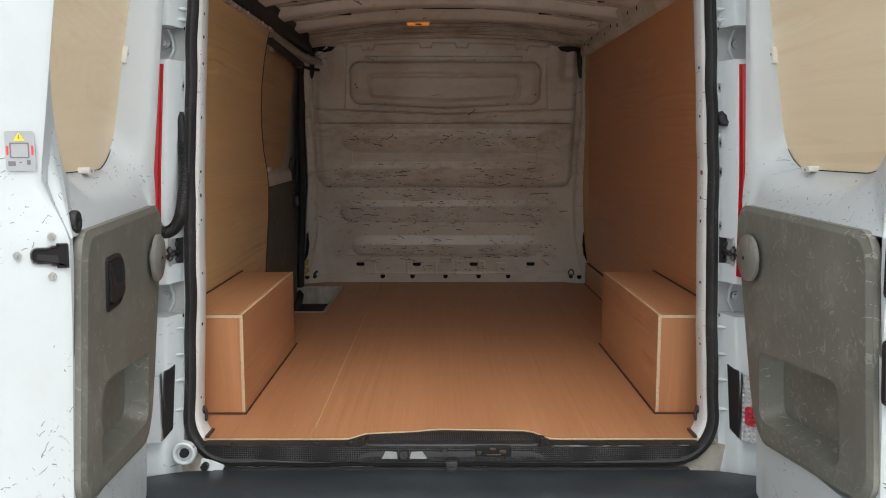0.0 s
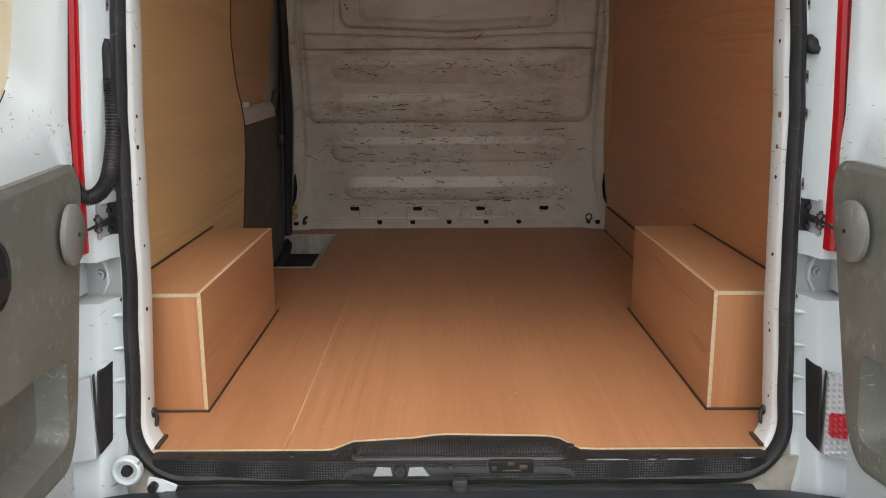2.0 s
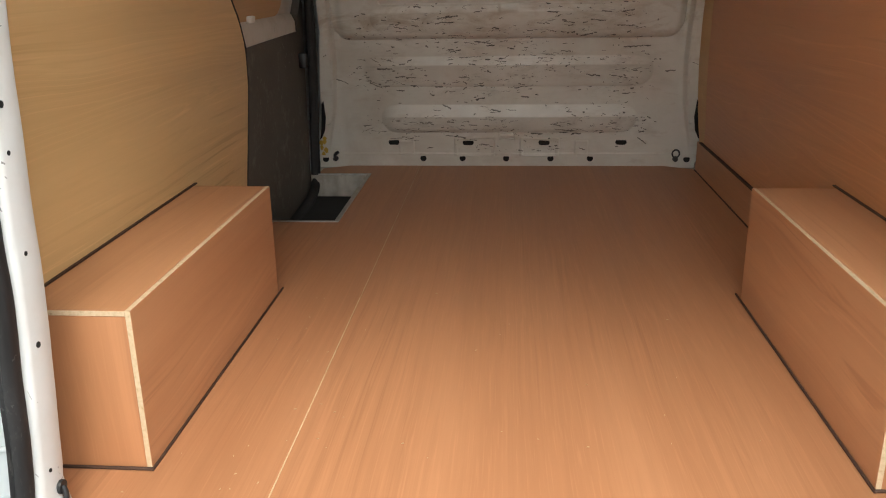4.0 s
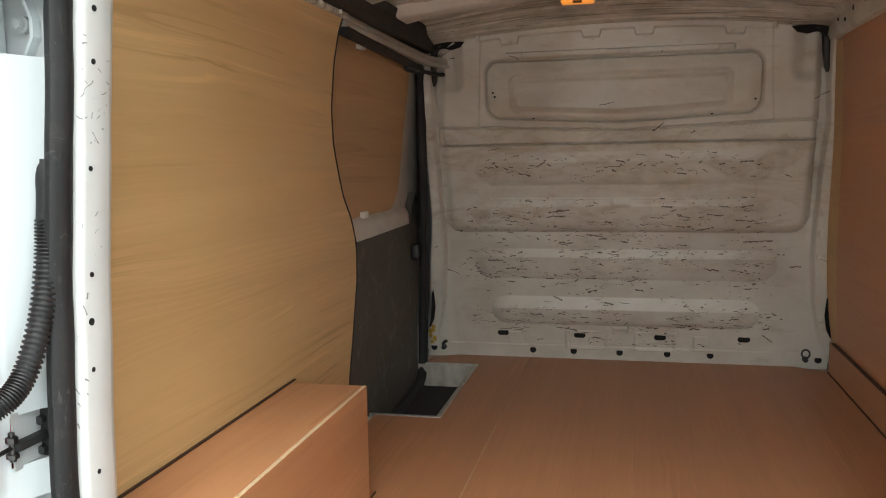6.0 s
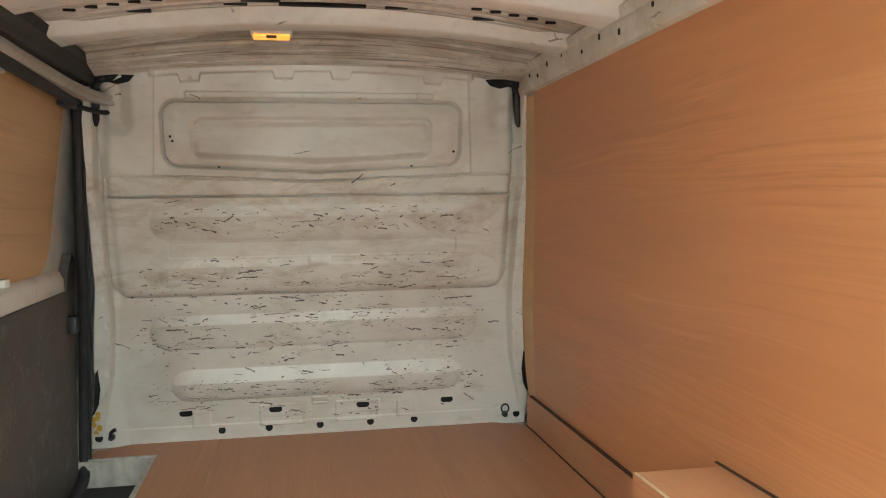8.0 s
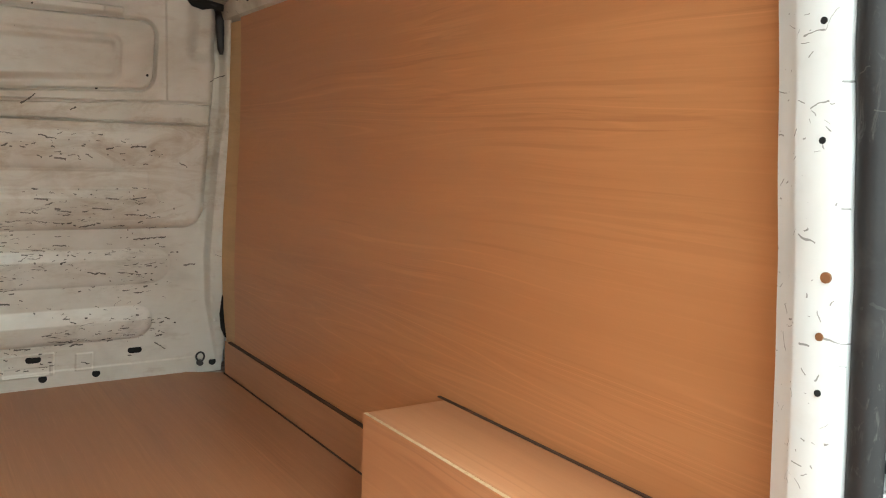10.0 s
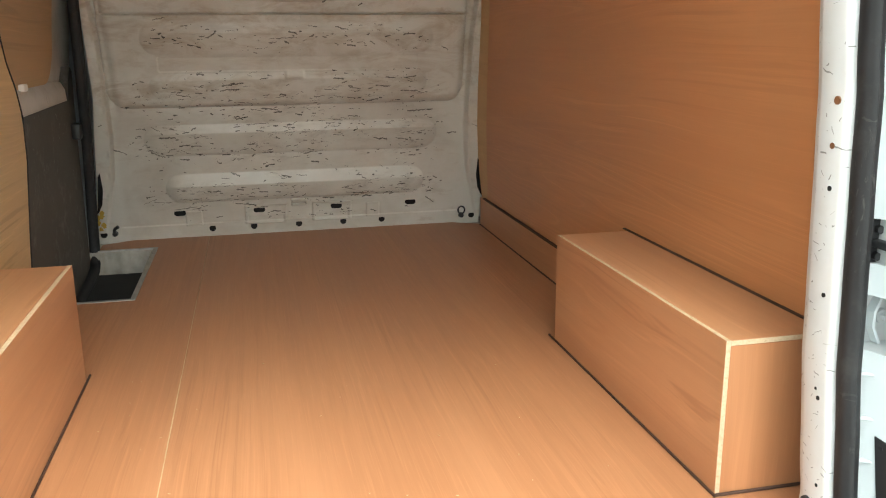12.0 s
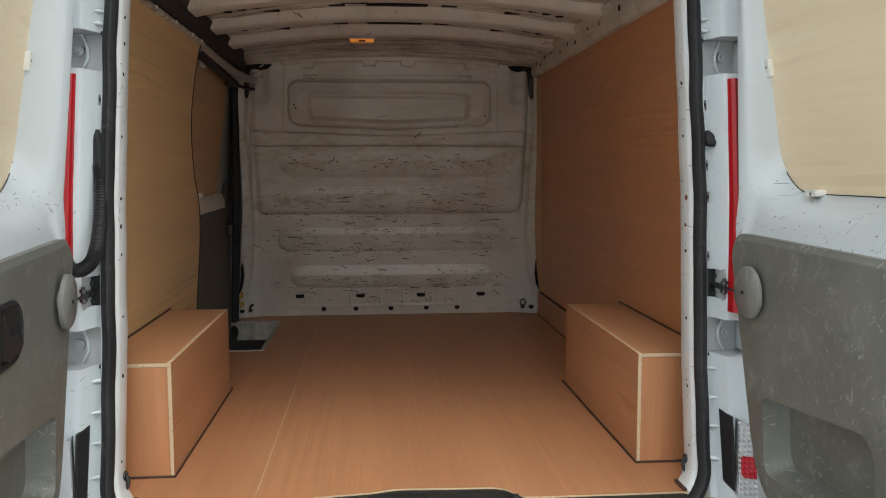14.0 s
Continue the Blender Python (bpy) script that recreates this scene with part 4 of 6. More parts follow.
# black slits at the lower side edges
for s in (1, -1):
    bm = bmesh.new()
    pts = [(0.770, 0.305), (0.780, 0.29), (0.790, 0.22), (0.802, 0.15), (0.812, 0.125), (0.80, 0.135), (0.782, 0.17), (0.770, 0.23)]
    prism(bm, [(s * a, b) for a, b in pts], (0.002, 0.006), lambda a, b, h: Vector((a, bulk_y(b) - float(bulge(s * 0.77, b)) - h - 0.012, b)), 0)
    part("side_slit", bm, M_DARK, bulkhead)

# ---------------------------------------------------------------- rear opening
Z_LOW, Z_HIGH, R_LOW, R_HIGH = -0.037, 1.30, 0.105, 0.10


def opening():
    """The inner line of the rear seal: (x, z, nx, nz) round the opening, from the middle of the sill."""
    half = []
    xl = seal_x(Z_LOW + R_LOW) - R_LOW
    for i in range(14):
        half.append((xl * i / 14, Z_LOW, 0.0, -1.0))
    for i in range(11):
        a = radians(90 * i / 10)
        half.append((xl + R_LOW * math.sin(a), Z_LOW + R_LOW - R_LOW * math.cos(a), math.sin(a), -math.cos(a)))
    zs = np.linspace(Z_LOW + R_LOW, Z_HIGH - R_HIGH, 46)[1:-1]
    half += [(seal_x(z), float(z), 1.0, 0.028) for z in zs]
    xh = seal_x(Z_HIGH - R_HIGH) - R_HIGH
    for i in range(9):
        a = radians(90 * i / 8)
        half.append((xh + R_HIGH * math.cos(a), Z_HIGH - R_HIGH + R_HIGH * math.sin(a), math.cos(a), math.sin(a)))
    for i in range(1, 10):
        half.append((xh * (1 - i / 10), Z_HIGH, 0.0, 1.0))
    return half + [(-x, z, -a, b) for x, z, a, b in reversed(half) if x > 1e-6]


def sweep(bm, profile, wave=0.0, seed=0.0):
    """Carries a closed profile of (outward, ahead) round the rear opening."""
    rows = []
    for i, (x, z, a, b) in enumerate(opening()):
        w = wave * noise.noise((x * 9 + seed, 0, z * 9))
        rows.append([(x + a * (n + w), seal_y(z) + d, z + b * (n + w)) for n, d in profile])
    grid(bm, rows, closed_u=True, closed_v=True)


rear = structure("rear_frame", "white painted frame round the open rear of the van", "door frame")
bm = bmesh.new()
sweep(bm, [(0.004, 0.094), (-0.002, 0.094), (-0.005, 0.088), (-0.004, 0.060), (-0.003, 0.043), (-0.001, 0.034), (0.008, 0.028), (0.022, 0.03), (0.026, 0.045), (0.03, 0.13), (0.02, 0.13)], 0.002)
part("flange", bm, M_JAMB, rear, "scuffed white inner flange with small holes", 50)
bm = bmesh.new()
seal_prof = []
for k in range(22):
    a = 2 * math.pi * k / 22
    dent = 1.0 - 0.22 * math.exp(-(((a - 4.95) / 0.22) ** 2)) - 0.10 * math.exp(-(((a - 3.9) / 0.2) ** 2))
    seal_prof.append((0.013 + 0.0145 * math.cos(a) * dent, 0.008 + 0.021 * math.sin(a) * dent))
sweep(bm, seal_prof, 0.0035, 4.0)
part("rubber_seal", bm, M_RUBBER, rear, "worn black rubber door seal", 60)
bm = bmesh.new()
sweep(bm, [(0.018, 0.032), (0.025, 0.014), (0.028, 0.010), (0.032, 0.012), (0.034, 0.04), (0.026, 0.05)])
part("frame_step", bm, M_PAINT, rear, "white stepped frame outside the seal", 50)


def pillar(z):
    """Half of the pillar's plan at one height, (x, y) from the seal outwards: an inner strip, a slanting jamb, the rear face."""
    xs, sy = seal_x(max(z, 0.06)), seal_y(z)
    return [(xs + 0.024, sy + 0.034), (xs + 0.028, sy + 0.017), (xs + 0.038, sy + 0.014), (xs + 0.045, sy + 0.004), (xs + 0.057, sy - 0.036), (xs + 0.064, sy - 0.041), (xs + 0.078, sy - 0.041), (max(xs + 0.131, 0.815 - 0.01 * z), sy - 0.046), (0.85 - 0.04 * z, sy - 0.05), (0.875 - 0.05 * z, sy + 0.03), (0.925 - 0.06 * z, 0.22)]


def jamb(z, f, h=0.0):
    """A point on the slanting jamb: f from its inner to its rear edge, h proud of it."""
    xs, sy = seal_x(max(z, 0.06)), seal_y(z)
    return (xs + 0.045 + 0.018 * f - 0.95 * h, sy + 0.004 - 0.058 * f - 0.30 * h, z)


FLANGE_HOLES = {
    1: ((0.10, 0.055, 0.004), (0.246, 0.055, 0.005), (0.26, 0.056, 0.0035), (0.415, 0.055, 0.0045), (0.581, 0.058, 0.005), (0.645, 0.057, 0.006), (0.712, 0.056, 0.008), (0.862, 0.058, 0.005), (0.99, 0.056, 0.005)),
    -1: ((0.10, 0.055, 0.004), (0.30, 0.055, 0.006), (0.44, 0.055, 0.0045), (0.585, 0.056, 0.0045), (0.651, 0.056, 0.0065), (0.715, 0.054, 0.0045), (0.858, 0.052, 0.0045), (1.00, 0.050, 0.005), (1.07, 0.052, 0.0055), (1.13, 0.052, 0.005)),
}
POCKETS = ((0.338, 0.425, 0.038), (0.474, 0.542, 0.026), (1.003, 1.088, 0.038))
NOTCHES = {1: (0.572, 0.714, 0.790, 0.934), -1: (0.576, 0.700, 0.938)}
for s in (1, -1):
    bm = bmesh.new()
    gaps = [(z - 0.012, z + 0.012) for z in NOTCHES[s]]
    zs = sorted(set([round(-0.16 + 0.04 * i, 3) for i in range(40)] + [round(v, 3) for p in POCKETS for v in p[:2]] + [round(v, 3) for p in gaps for v in p]))
    rows = [[(s * x, y, z) for x, y in pillar(z)] for z in zs]

    def opened(i, j):
        mid = (zs[i] + zs[min(i + 1, len(zs) - 1)]) / 2
        return any(a < mid < b and 1 <= j <= (6 if d > 0.03 else 3) for a, b, d in POCKETS) or (j == 1 and any(a < mid < b for a, b in gaps))

    grid(bm, rows, skip=opened)
    part("pillar", bm, M_PAINT, rear, "white painted rear corner pillar", 40)
    for a, b, deep in POCKETS:
        mid = (a + b) / 2
        line = pillar(mid)
        x0, x1, y = line[0][0] - 0.004, (line[6][0] + 0.055 if deep > 0.03 else line[4][0]), seal_y(mid)
        bm = bmesh.new()
        box(bm, (min(s * x0, s * x1), y + deep, a - 0.006), (max(s * x0, s * x1), y + deep + 0.006, b + 0.006))
        box(bm, (min(s * (x1 - 0.004), s * x1), y - (0.040 if deep > 0.03 else 0.034), a - 0.004), (max(s * (x1 - 0.004), s * x1), y + deep + 0.004, b + 0.004))
        for z0, z1 in ((a - 0.006, a), (b, b + 0.006)):
            outline = [(x, yy + 0.001) for x, yy in pillar((z0 + z1) / 2)]
            shape = (outline[1:7] + [(x1, y - 0.042)] if deep > 0.03 else outline[1:5]) + [(x1, y + deep), (x0, y + deep)]
            prism(bm, shape, (z0, z1), lambda u, v, h: (s * u, v, h))
        part("hinge_recess" if deep > 0.03 else "strap_recess", bm, M_RECESS, rear, "grey shaded recess in the pillar")
        if deep < 0.03:
            continue
        bm = bmesh.new()
        cx, cz = 0.767 - 0.016 * (a > 0.6), mid + (0.0 if a < 0.6 else 0.004)
        cyl(bm, (s * cx, y + deep, cz), (s * cx, y + deep - 0.008, cz), 0.012, 0.011, 20)
        cyl(bm, (s * cx, y + deep - 0.007, cz), (s * cx, y + deep - 0.018, cz), 0.0068, None, 6)
        part("hinge_bolt", bm, M_RECESS, rear, "painted hinge bolt", 40)
        # bent edge of the hinge plate
        bm = bmesh.new()
        kx = cx - 0.022
        bend = [(kx + 0.012, a + 0.002), (kx - 0.002, mid - 0.014), (kx - 0.002, mid + 0.010), (kx + 0.010, b - 0.002)]
        prism(bm, [(u, v) for u, v in bend] + [(u + 0.005, v) for u, v in reversed(bend)], (-deep, -deep + 0.016), lambda u, v, h: (s * u, y - h, v))
        part("hinge_plate", bm, M_PAINT, rear, "bent white hinge plate")
        bm = bmesh.new()
        box(bm, (min(s * (cx + 0.026), s * (cx + 0.042)), y - 0.03, a + 0.006), (max(s * (cx + 0.026), s * (cx + 0.042)), y + deep - 0.004, b - 0.004), 0.005)
        part("hinge_arm", bm, M_PAINT, rear, "white hinge arm", 40)
    # moulded lugs beside the seal
    for z in (0.083, 0.161, 0.230, 0.301, 1.108, 1.135):
        bm = bmesh.new()
        x0 = seal_x(z) + 0.029
        tube(bm, [(s * x0, seal_y(z) + 0.010, z), (s * (x0 + 0.012), seal_y(z) + 0.006, z), (s * (x0 + 0.020), seal_y(z) - 0.004, z)], [0.005, 0.005, 0.002], 8)
        part("lug", bm, M_PAINT, rear, "", 60)
    # black plugs in their notches
    for z in NOTCHES[s]:
        bm = bmesh.new()
        x0 = seal_x(z)
        box(bm, (min(s * (x0 + 0.022), s * (x0 + 0.042)), seal_y(z) + 0.026, z - 0.014), (max(s * (x0 + 0.022), s * (x0 + 0.042)), seal_y(z) + 0.030, z + 0.014))
        part("notch", bm, M_RECESS, rear)
    for z in NOTCHES[s] + (0.333, 1.086):
        bm = bmesh.new()
        x0, y = seal_x(z) + 0.029, seal_y(z) + 0.012
        cyl(bm, (s * x0, y + 0.014, z), (s * (x0 + 0.002), y, z), 0.0062, 0.0058, 14)
        part("rubber_plug", bm, M_BLACK, rear, "", 40)
    # flange holes
    rng = random.Random(11 if s > 0 else 12)
    for z, dy, rz in FLANGE_HOLES[s]:
        bm = bmesh.new()
        x0 = seal_x(z) - 0.0040
        y = seal_y(z) + dy + rng.uniform(-0.006, 0.006)
        cyl(bm, (s * (x0 - 0.0009), y, z), (s * (x0 + 0.004), y, z), rz * 0.8, None, 12)
        part("flange_hole", bm, M_PRIMER if s > 0 and rz >= 0.006 else M_DARK, rear)

bx = bmesh.new()
box(bx, (-0.70, -0.035, -0.16), (0.70, 0.02, -0.085), 0.01)
part("rear_sill", bx, M_PAINT, rear, "white painted rear sill", 40)
bx = bmesh.new()
box(bx, (-0.625, -0.034, -0.088), (0.625, -0.008, -0.057), 0.004)
box(bx, (-0.60, -0.012, -0.10), (0.60, 0.0, -0.074), 0.004)
part("sill_gasket", bx, M_RUBBER, rear, "black rubber gasket below the sill", 40)
bx = bmesh.new()
box(bx, (-0.60, -0.040, -0.080), (0.60, -0.0335, -0.0605), 0.002)
part("sill_strip", bx, M_BUMPERLIP, rear, "grey strip below the gasket", 40)
bm = bmesh.new()
box(bm, (-0.86, 0.10, 1.355), (0.86, 0.20, 1.43), 0.01)
box(bm, (-0.86, -0.0, 1.37), (0.86, 0.11, 1.44), 0.01)
part("header", bm, M_PAINT, rear, "white painted header over the opening", 40)

# ---------------------------------------------------------------- sill plate with latch hump
sill = structure("sill_plate", "black dimpled plastic sill plate behind the plywood floor", "sill plate")
bm = bmesh.new()
rear_edge = [(x, y - 0.002) for x, y in floor_outline(-0.655, 0.655)]
front_pts = [(0.655, 0.0), (0.30, -0.010), (-0.30, -0.010), (-0.655, 0.0)]
prism(bm, rear_edge + [(0.668, 0.03), (0.655, 0.004)] + front_pts[1:3] + [(-0.655, 0.004), (-0.668, 0.03)], (-0.042, -0.0035), lambda a, b, h: (a, b, h))
part("plate", bm, M_TREAD, sill, "black dimpled plastic plate")
bm = bmesh.new()
hump = [(-0.245, -0.010), (-0.232, 0.0), (-0.215, 0.004), (0.215, 0.004), (0.232, 0.0), (0.245, -0.010)]
rows = [[(x, y, z + dz) for x, z in hump] for y, dz in ((0.070, -0.004), (0.060, 0.003), (0.016, 0.002), (0.002, -0.003))]
grid(bm, rows)
part("latch_hump", bm, M_TREAD, sill, "raised black latch hump", 50)
bm = bmesh.new()
rows = [[(x, y, z + dz) for x, z in hump] for y, dz in ((0.004, -0.0025), (-0.004, -0.007), (-0.009, -0.016), (-0.012, -0.034))]
grid(bm, rows)
part("hump_front", bm, M_BLACK, sill, "smooth black front of the latch hump", 50)
bm = bmesh.new()
box(bm, (0.062, -0.0135, -0.030), (0.158, 0.006, -0.002), 0.004)
part("latch_recess", bm, M_DARK, sill)
for lo, hi in (((0.066, -0.014, -0.026), (0.080, -0.010, -0.012)), ((0.090, -0.015, -0.026), (0.132, -0.011, -0.021)), ((0.100, -0.014, -0.014), (0.118, -0.010, -0.004)), ((0.126, -0.016, -0.022), (0.144, -0.010, -0.010))):
    bm = bmesh.new()
    box(bm, lo, hi, 0.003)
    part("latch", bm, M_RUST, sill, "rusty steel latch parts", 40)
for shape in ([(-0.184, -0.034), (-0.142, -0.034), (-0.146, -0.017), (-0.174, -0.015)], [(-0.106, -0.017), (-0.078, -0.015), (-0.064, -0.034), (-0.110, -0.034)]):
    bm = bmesh.new()
    prism(bm, shape, (0.006, 0.0155), lambda a, b, h: (a, -h, b))
    part("white_guide", bm, M_GUIDE, sill, "dirty white latch guide")
bm = bmesh.new()
cyl(bm, (-0.126, -0.010, -0.024), (-0.126, -0.022, -0.022), 0.014, 0.011, 18)
cyl(bm, (-0.126, -0.022, -0.022), (-0.126, -0.0225, -0.022), 0.005, None, 12)
part("striker", bm, M_BLACK, sill, "", 40)
for x, y in ((-0.58, 0.018), (-0.36, 0.02), (-0.27, 0.03), (0.02, 0.10), (0.245, 0.06), (0.42, 0.02), (0.60, 0.018), (-0.02, -0.03)):
    bm = bmesh.new()
    cyl(bm, (x, y, -0.007), (x, y, 0.0005 if y < 0.09 else -0.001), 0.010, 0.008, 16)
    part("screw_cap", bm, M_BLACK, sill, "", 40)


rng = random.Random(8)
for x, w2 in ((0.285, 0.020), (0.330, 0.034), (0.41, 0.012), (0.47, 0.040), (0.615, 0.014)):
    bm = bmesh.new()
    ring = [(x + w2 * rng.uniform(0.6, 1.1) * math.cos(a), 0.0022 * rng.uniform(0.5, 1.2) * math.sin(a)) for a in (2 * math.pi * i / 11 for i in range(11))]
    prism(bm, ring, (-0.0036, -0.0026), lambda u, v, h: (u, v - 0.0005 - 0.004 * (abs(u) < 0.5), h))
    part("paint_chip", bm, M_GUIDE, sill, "bare pale patch of worn paint")
bm = bmesh.new()
box(bm, (-0.016, -0.046, -0.072), (0.016, -0.028, -0.030), 0.004)
box(bm, (-0.008, -0.050, -0.062), (0.010, -0.044, -0.046), 0.002)
part("centre_clip", bm, M_BLACK, sill, "black plastic clip on the seal", 40)


# ---------------------------------------------------------------- wheel arch boxes
def arch_box(s):
    t = thing("wheel_arch_box", "reddish plywood box over the wheel arch with pale raw edges", "box", (s * 0.7, 0.65, 0), "wheel arch boxes")

    def sheet(name, x0, y0, z0, x1, y1, z1, face):
        lo, hi = (min(s * x0, s * x1), y0, z0), (max(s * x0, s * x1), y1, z1)
        return ply(name, lo, hi, face, t)

    sheet("side_panel", 0.603, 0.250, 0.001, 0.613, 1.075, BOX_H, M_BOX_Y)
    sheet("top_panel", 0.6134, 0.2505, BOX_H - 0.0105, 0.808, 1.075, BOX_H - 0.0004, M_BOX_Y)
    sheet("end_panel", 0.6134, 0.2515, 0.001, 0.804, 0.261, BOX_H - 0.011, M_BOX_Z)
    sheet("front_panel", 0.6134, 1.065, 0.001, 0.804, 1.0745, BOX_H - 0.011, M_BOX_Z)
    lines = (((0.5985, 0.243, 0.0004), (0.6035, 1.115, 0.006)), ((0.6015, 0.2445, 0.0004), (0.804, 0.2500, 0.006)), ((0.8005, 0.2505, BOX_H - 0.0005), (0.8095, 1.10, BOX_H + 0.003)))
    for lo, hi in lines:
        bm = bmesh.new()
        box(bm, (min(s * lo[0], s * hi[0]), lo[1], lo[2]), (max(s * lo[0], s * hi[0]), hi[1], hi[2]), 0.0015, 1)
        part("sealant_line", bm, M_SEALANT, t, "dark sealant line")
    return t


arch_box(1)
arch_box(-1)
for s in (1, -1):
    bm = bmesh.new()
    box(bm, (min(s * 0.655, s * 0.665), 0.046, 0.0004), (max(s * 0.655, s * 0.665), 0.11, 0.007), 0.001, 1)
    tagged(finish("sealant_bead", bm, M_SEALANT), "dark sealant bead between floor and pillar", "sealant", "sealant beads")

# ---------------------------------------------------------------- sliding side door, closed
slide = structure("door_3", "closed sliding side door with a boarded window", "door")


def slide_x(z):
    return -lerp(z, (-0.15, 0.0, 0.58, 0.66, 0.9, 1.25), (0.850, 0.850, 0.842, 0.842, 0.818, 0.770))


bm = bmesh.new()
zs = [-0.15 + 1.42 * i / 30 for i in range(31)]
yy = [1.22 + 1.34 * j / 16 for j in range(17)]
inner = [[(slide_x(z) - 0.012, y, z) for y in yy] for z in zs]
outer = [[(slide_x(z) - 0.05, y, z) for y in yy] for z in zs]
a, b = grid(bm, inner), grid(bm, outer)
for e in (0, -1):
    for i in range(30):
        bm.faces.new((a[i][e], a[i + 1][e], b[i + 1][e], b[i][e]))
part("door_panel", bm, M_ROOFRIB, slide, "dirty white inner door panel", 50)


def on_slide(y, z, out):
    return (slide_x(z) + out, y, z)


bm = bmesh.new()
win = rounded(1.24, 2.235, 0.668, 1.215, (0.10, 0.12, 0.05, 0.05), 8)
dense = []
for i, (p, q) in enumerate(win):
    p2, q2 = win[(i + 1) % len(win)]
    n = max(1, int(math.hypot(p2 - p, q2 - q) / 0.06))
    dense += [(p + (p2 - p) * k / n, q + (q2 - q) * k / n) for k in range(n)]
lows, highs = [bm.verts.new(on_slide(y, z, -0.014)) for y, z in dense], [bm.verts.new(on_slide(y, z, -0.004)) for y, z in dense]
mid_hi = bm.verts.new(on_slide(1.75, 0.95, -0.004))
for i in range(len(dense)):
    j = (i + 1) % len(dense)
    bm.faces.new((lows[i], lows[j], highs[j], highs[i]))
    bm.faces.new((highs[i], highs[j], mid_hi))
part("window_board", bm, M_DOORBOARD, slide, "brown plywood board in the window")
bm = bmesh.new()
shelf = [(-0.012, 0.672), (0.004, 0.664), (0.016, 0.640), (0.018, 0.600), (0.010, 0.585), (-0.012, 0.580)]
vs = grid(bm, [[(slide_x(0.62) + d, y, z) for d, z in shelf] for y in (1.24, 1.7, 2.2, 2.33)], closed_u=True)
cap(bm, vs[0])
cap(bm, vs[-1])
part("window_shelf", bm, M_ROOFRIB, slide, "dirty white ledge under the window", 50)
bm = bmesh.new()
trim_line = [(1.24, -0.10), (2.44, -0.10), (2.44, 0.70), (2.40, 0.72), (2.365, 0.66), (2.34, 0.60), (1.24, 0.585)]
dl = []
for i, (p, q) in enumerate(trim_line):
    p2, q2 = trim_line[(i + 1) % len(trim_line)]
    dl += [(p + (p2 - p) * k / 6, q + (q2 - q) * k / 6) for k in range(6)]
prism(bm, dl, (-0.010, 0.020), lambda y, z, h: (slide_x(z) + h, y, z))
part("lower_trim", bm, M_SIDETRIM, slide, "dark grey lower trim panel", 50)
for y, z in ((1.80, 0.672), (1.62, 1.205)):
    bm = bmesh.new()
    box(bm, (slide_x(z) - 0.005, y - 0.022, z - 0.010), (slide_x(z) + 0.014, y + 0.022, z + 0.012), 0.004)
    part("window_clip", bm, M_WHITE, slide, "small white plastic clip", 40)
bm = bmesh.new()
box(bm, (slide_x(0.48) + 0.018, 2.34, 0.455), (slide_x(0.48) + 0.05, 2.385, 0.515), 0.008)
part("latch_cover", bm, M_BLACK, slide, "black latch cover", 40)
# seal of the side opening
side_seal = thing("side_door_seal", "black rubber seal round the side door opening", "seal", (-0.78, 2.4, 0))
bm = bmesh.new()
seal_line = curve_pts([(-0.73, 1.33, 1.215), (-0.742, 1.8, 1.208), (-0.750, 2.20, 1.200), (-0.757, 2.30, 1.165), (-0.768, 2.335, 0.95), (-0.782, 2.40, 0.6), (-0.798, 2.45, 0.35), (-0.812, 2.475, 0.12), (-0.815, 2.46, -0.02), (-0.815, 2.38, -0.075), (-0.81, 2.1, -0.088), (-0.805, 1.76, -0.09)], 80)
tube(bm, seal_line, 0.019, 12)
part("rubber_tube", bm, M_RUBBER, side_seal, "", 60)
bm = bmesh.new()
tube(bm, [p + Vector((0.017, -0.010, -0.006)) for p in seal_line[16:]], 0.0055, 8)
part("lip", bm, M_RUBBER, side_seal, "thin inner lip of the seal", 60)
# guide rail of the side door
guide = thing("sliding_door_rail", "dull grey steel guide rail above the sliding door", "rail", (-0.72, 1.8, 1.22))
bm = bmesh.new()
line = curve_pts([(-0.728, 1.315, 1.236), (-0.728, 1.7, 1.232), (-0.722, 2.0, 1.226), (-0.708, 2.17, 1.221), (-0.672, 2.275, 1.216), (-0.622, 2.325, 1.212)], 40)
prof = [(-0.016, -0.017), (0.014, -0.017), (0.016, -0.014), (0.016, -0.004), (0.013, -0.002), (0.013, 0.002), (0.016, 0.004), (0.016, 0.014), (0.014, 0.017), (-0.016, 0.017)]
rows = []
for i, p in enumerate(line):
    d = (line[min(i + 1, 39)] - line[max(i - 1, 0)]).normalized()
    side = d.cross(Vector((0, 0, 1))).normalized()
    rows.append([p + side * u + Vector((0, 0, w)) for u, w in prof])
vs = grid(bm, rows, closed_u=True)
cap(bm, vs[0])
cap(bm, vs[-1])
part("channel", bm, M_RAIL, guide, "dull grey steel channel", 40)
bm = bmesh.new()
tube(bm, [(-0.70, 2.31, 1.245), (-0.655, 2.26, 1.262), (-0.61, 2.25, 1.290)], 0.014, 8)
part("stay", bm, M_ROOF, guide, "dirty white stay", 40)
bm = bmesh.new()
tube(bm, curve_pts([(-0.745, 2.20, 1.188), (-0.71, 2.26, 1.180), (-0.67, 2.30, 1.176), (-0.635, 2.31, 1.188)], 12), 0.008, 8)
box(bm, (-0.775, 2.12, 1.178), (-0.735, 2.21, 1.198), 0.006)
part("roller_arm", bm, M_BLACK, guide, "black roller arm", 40)


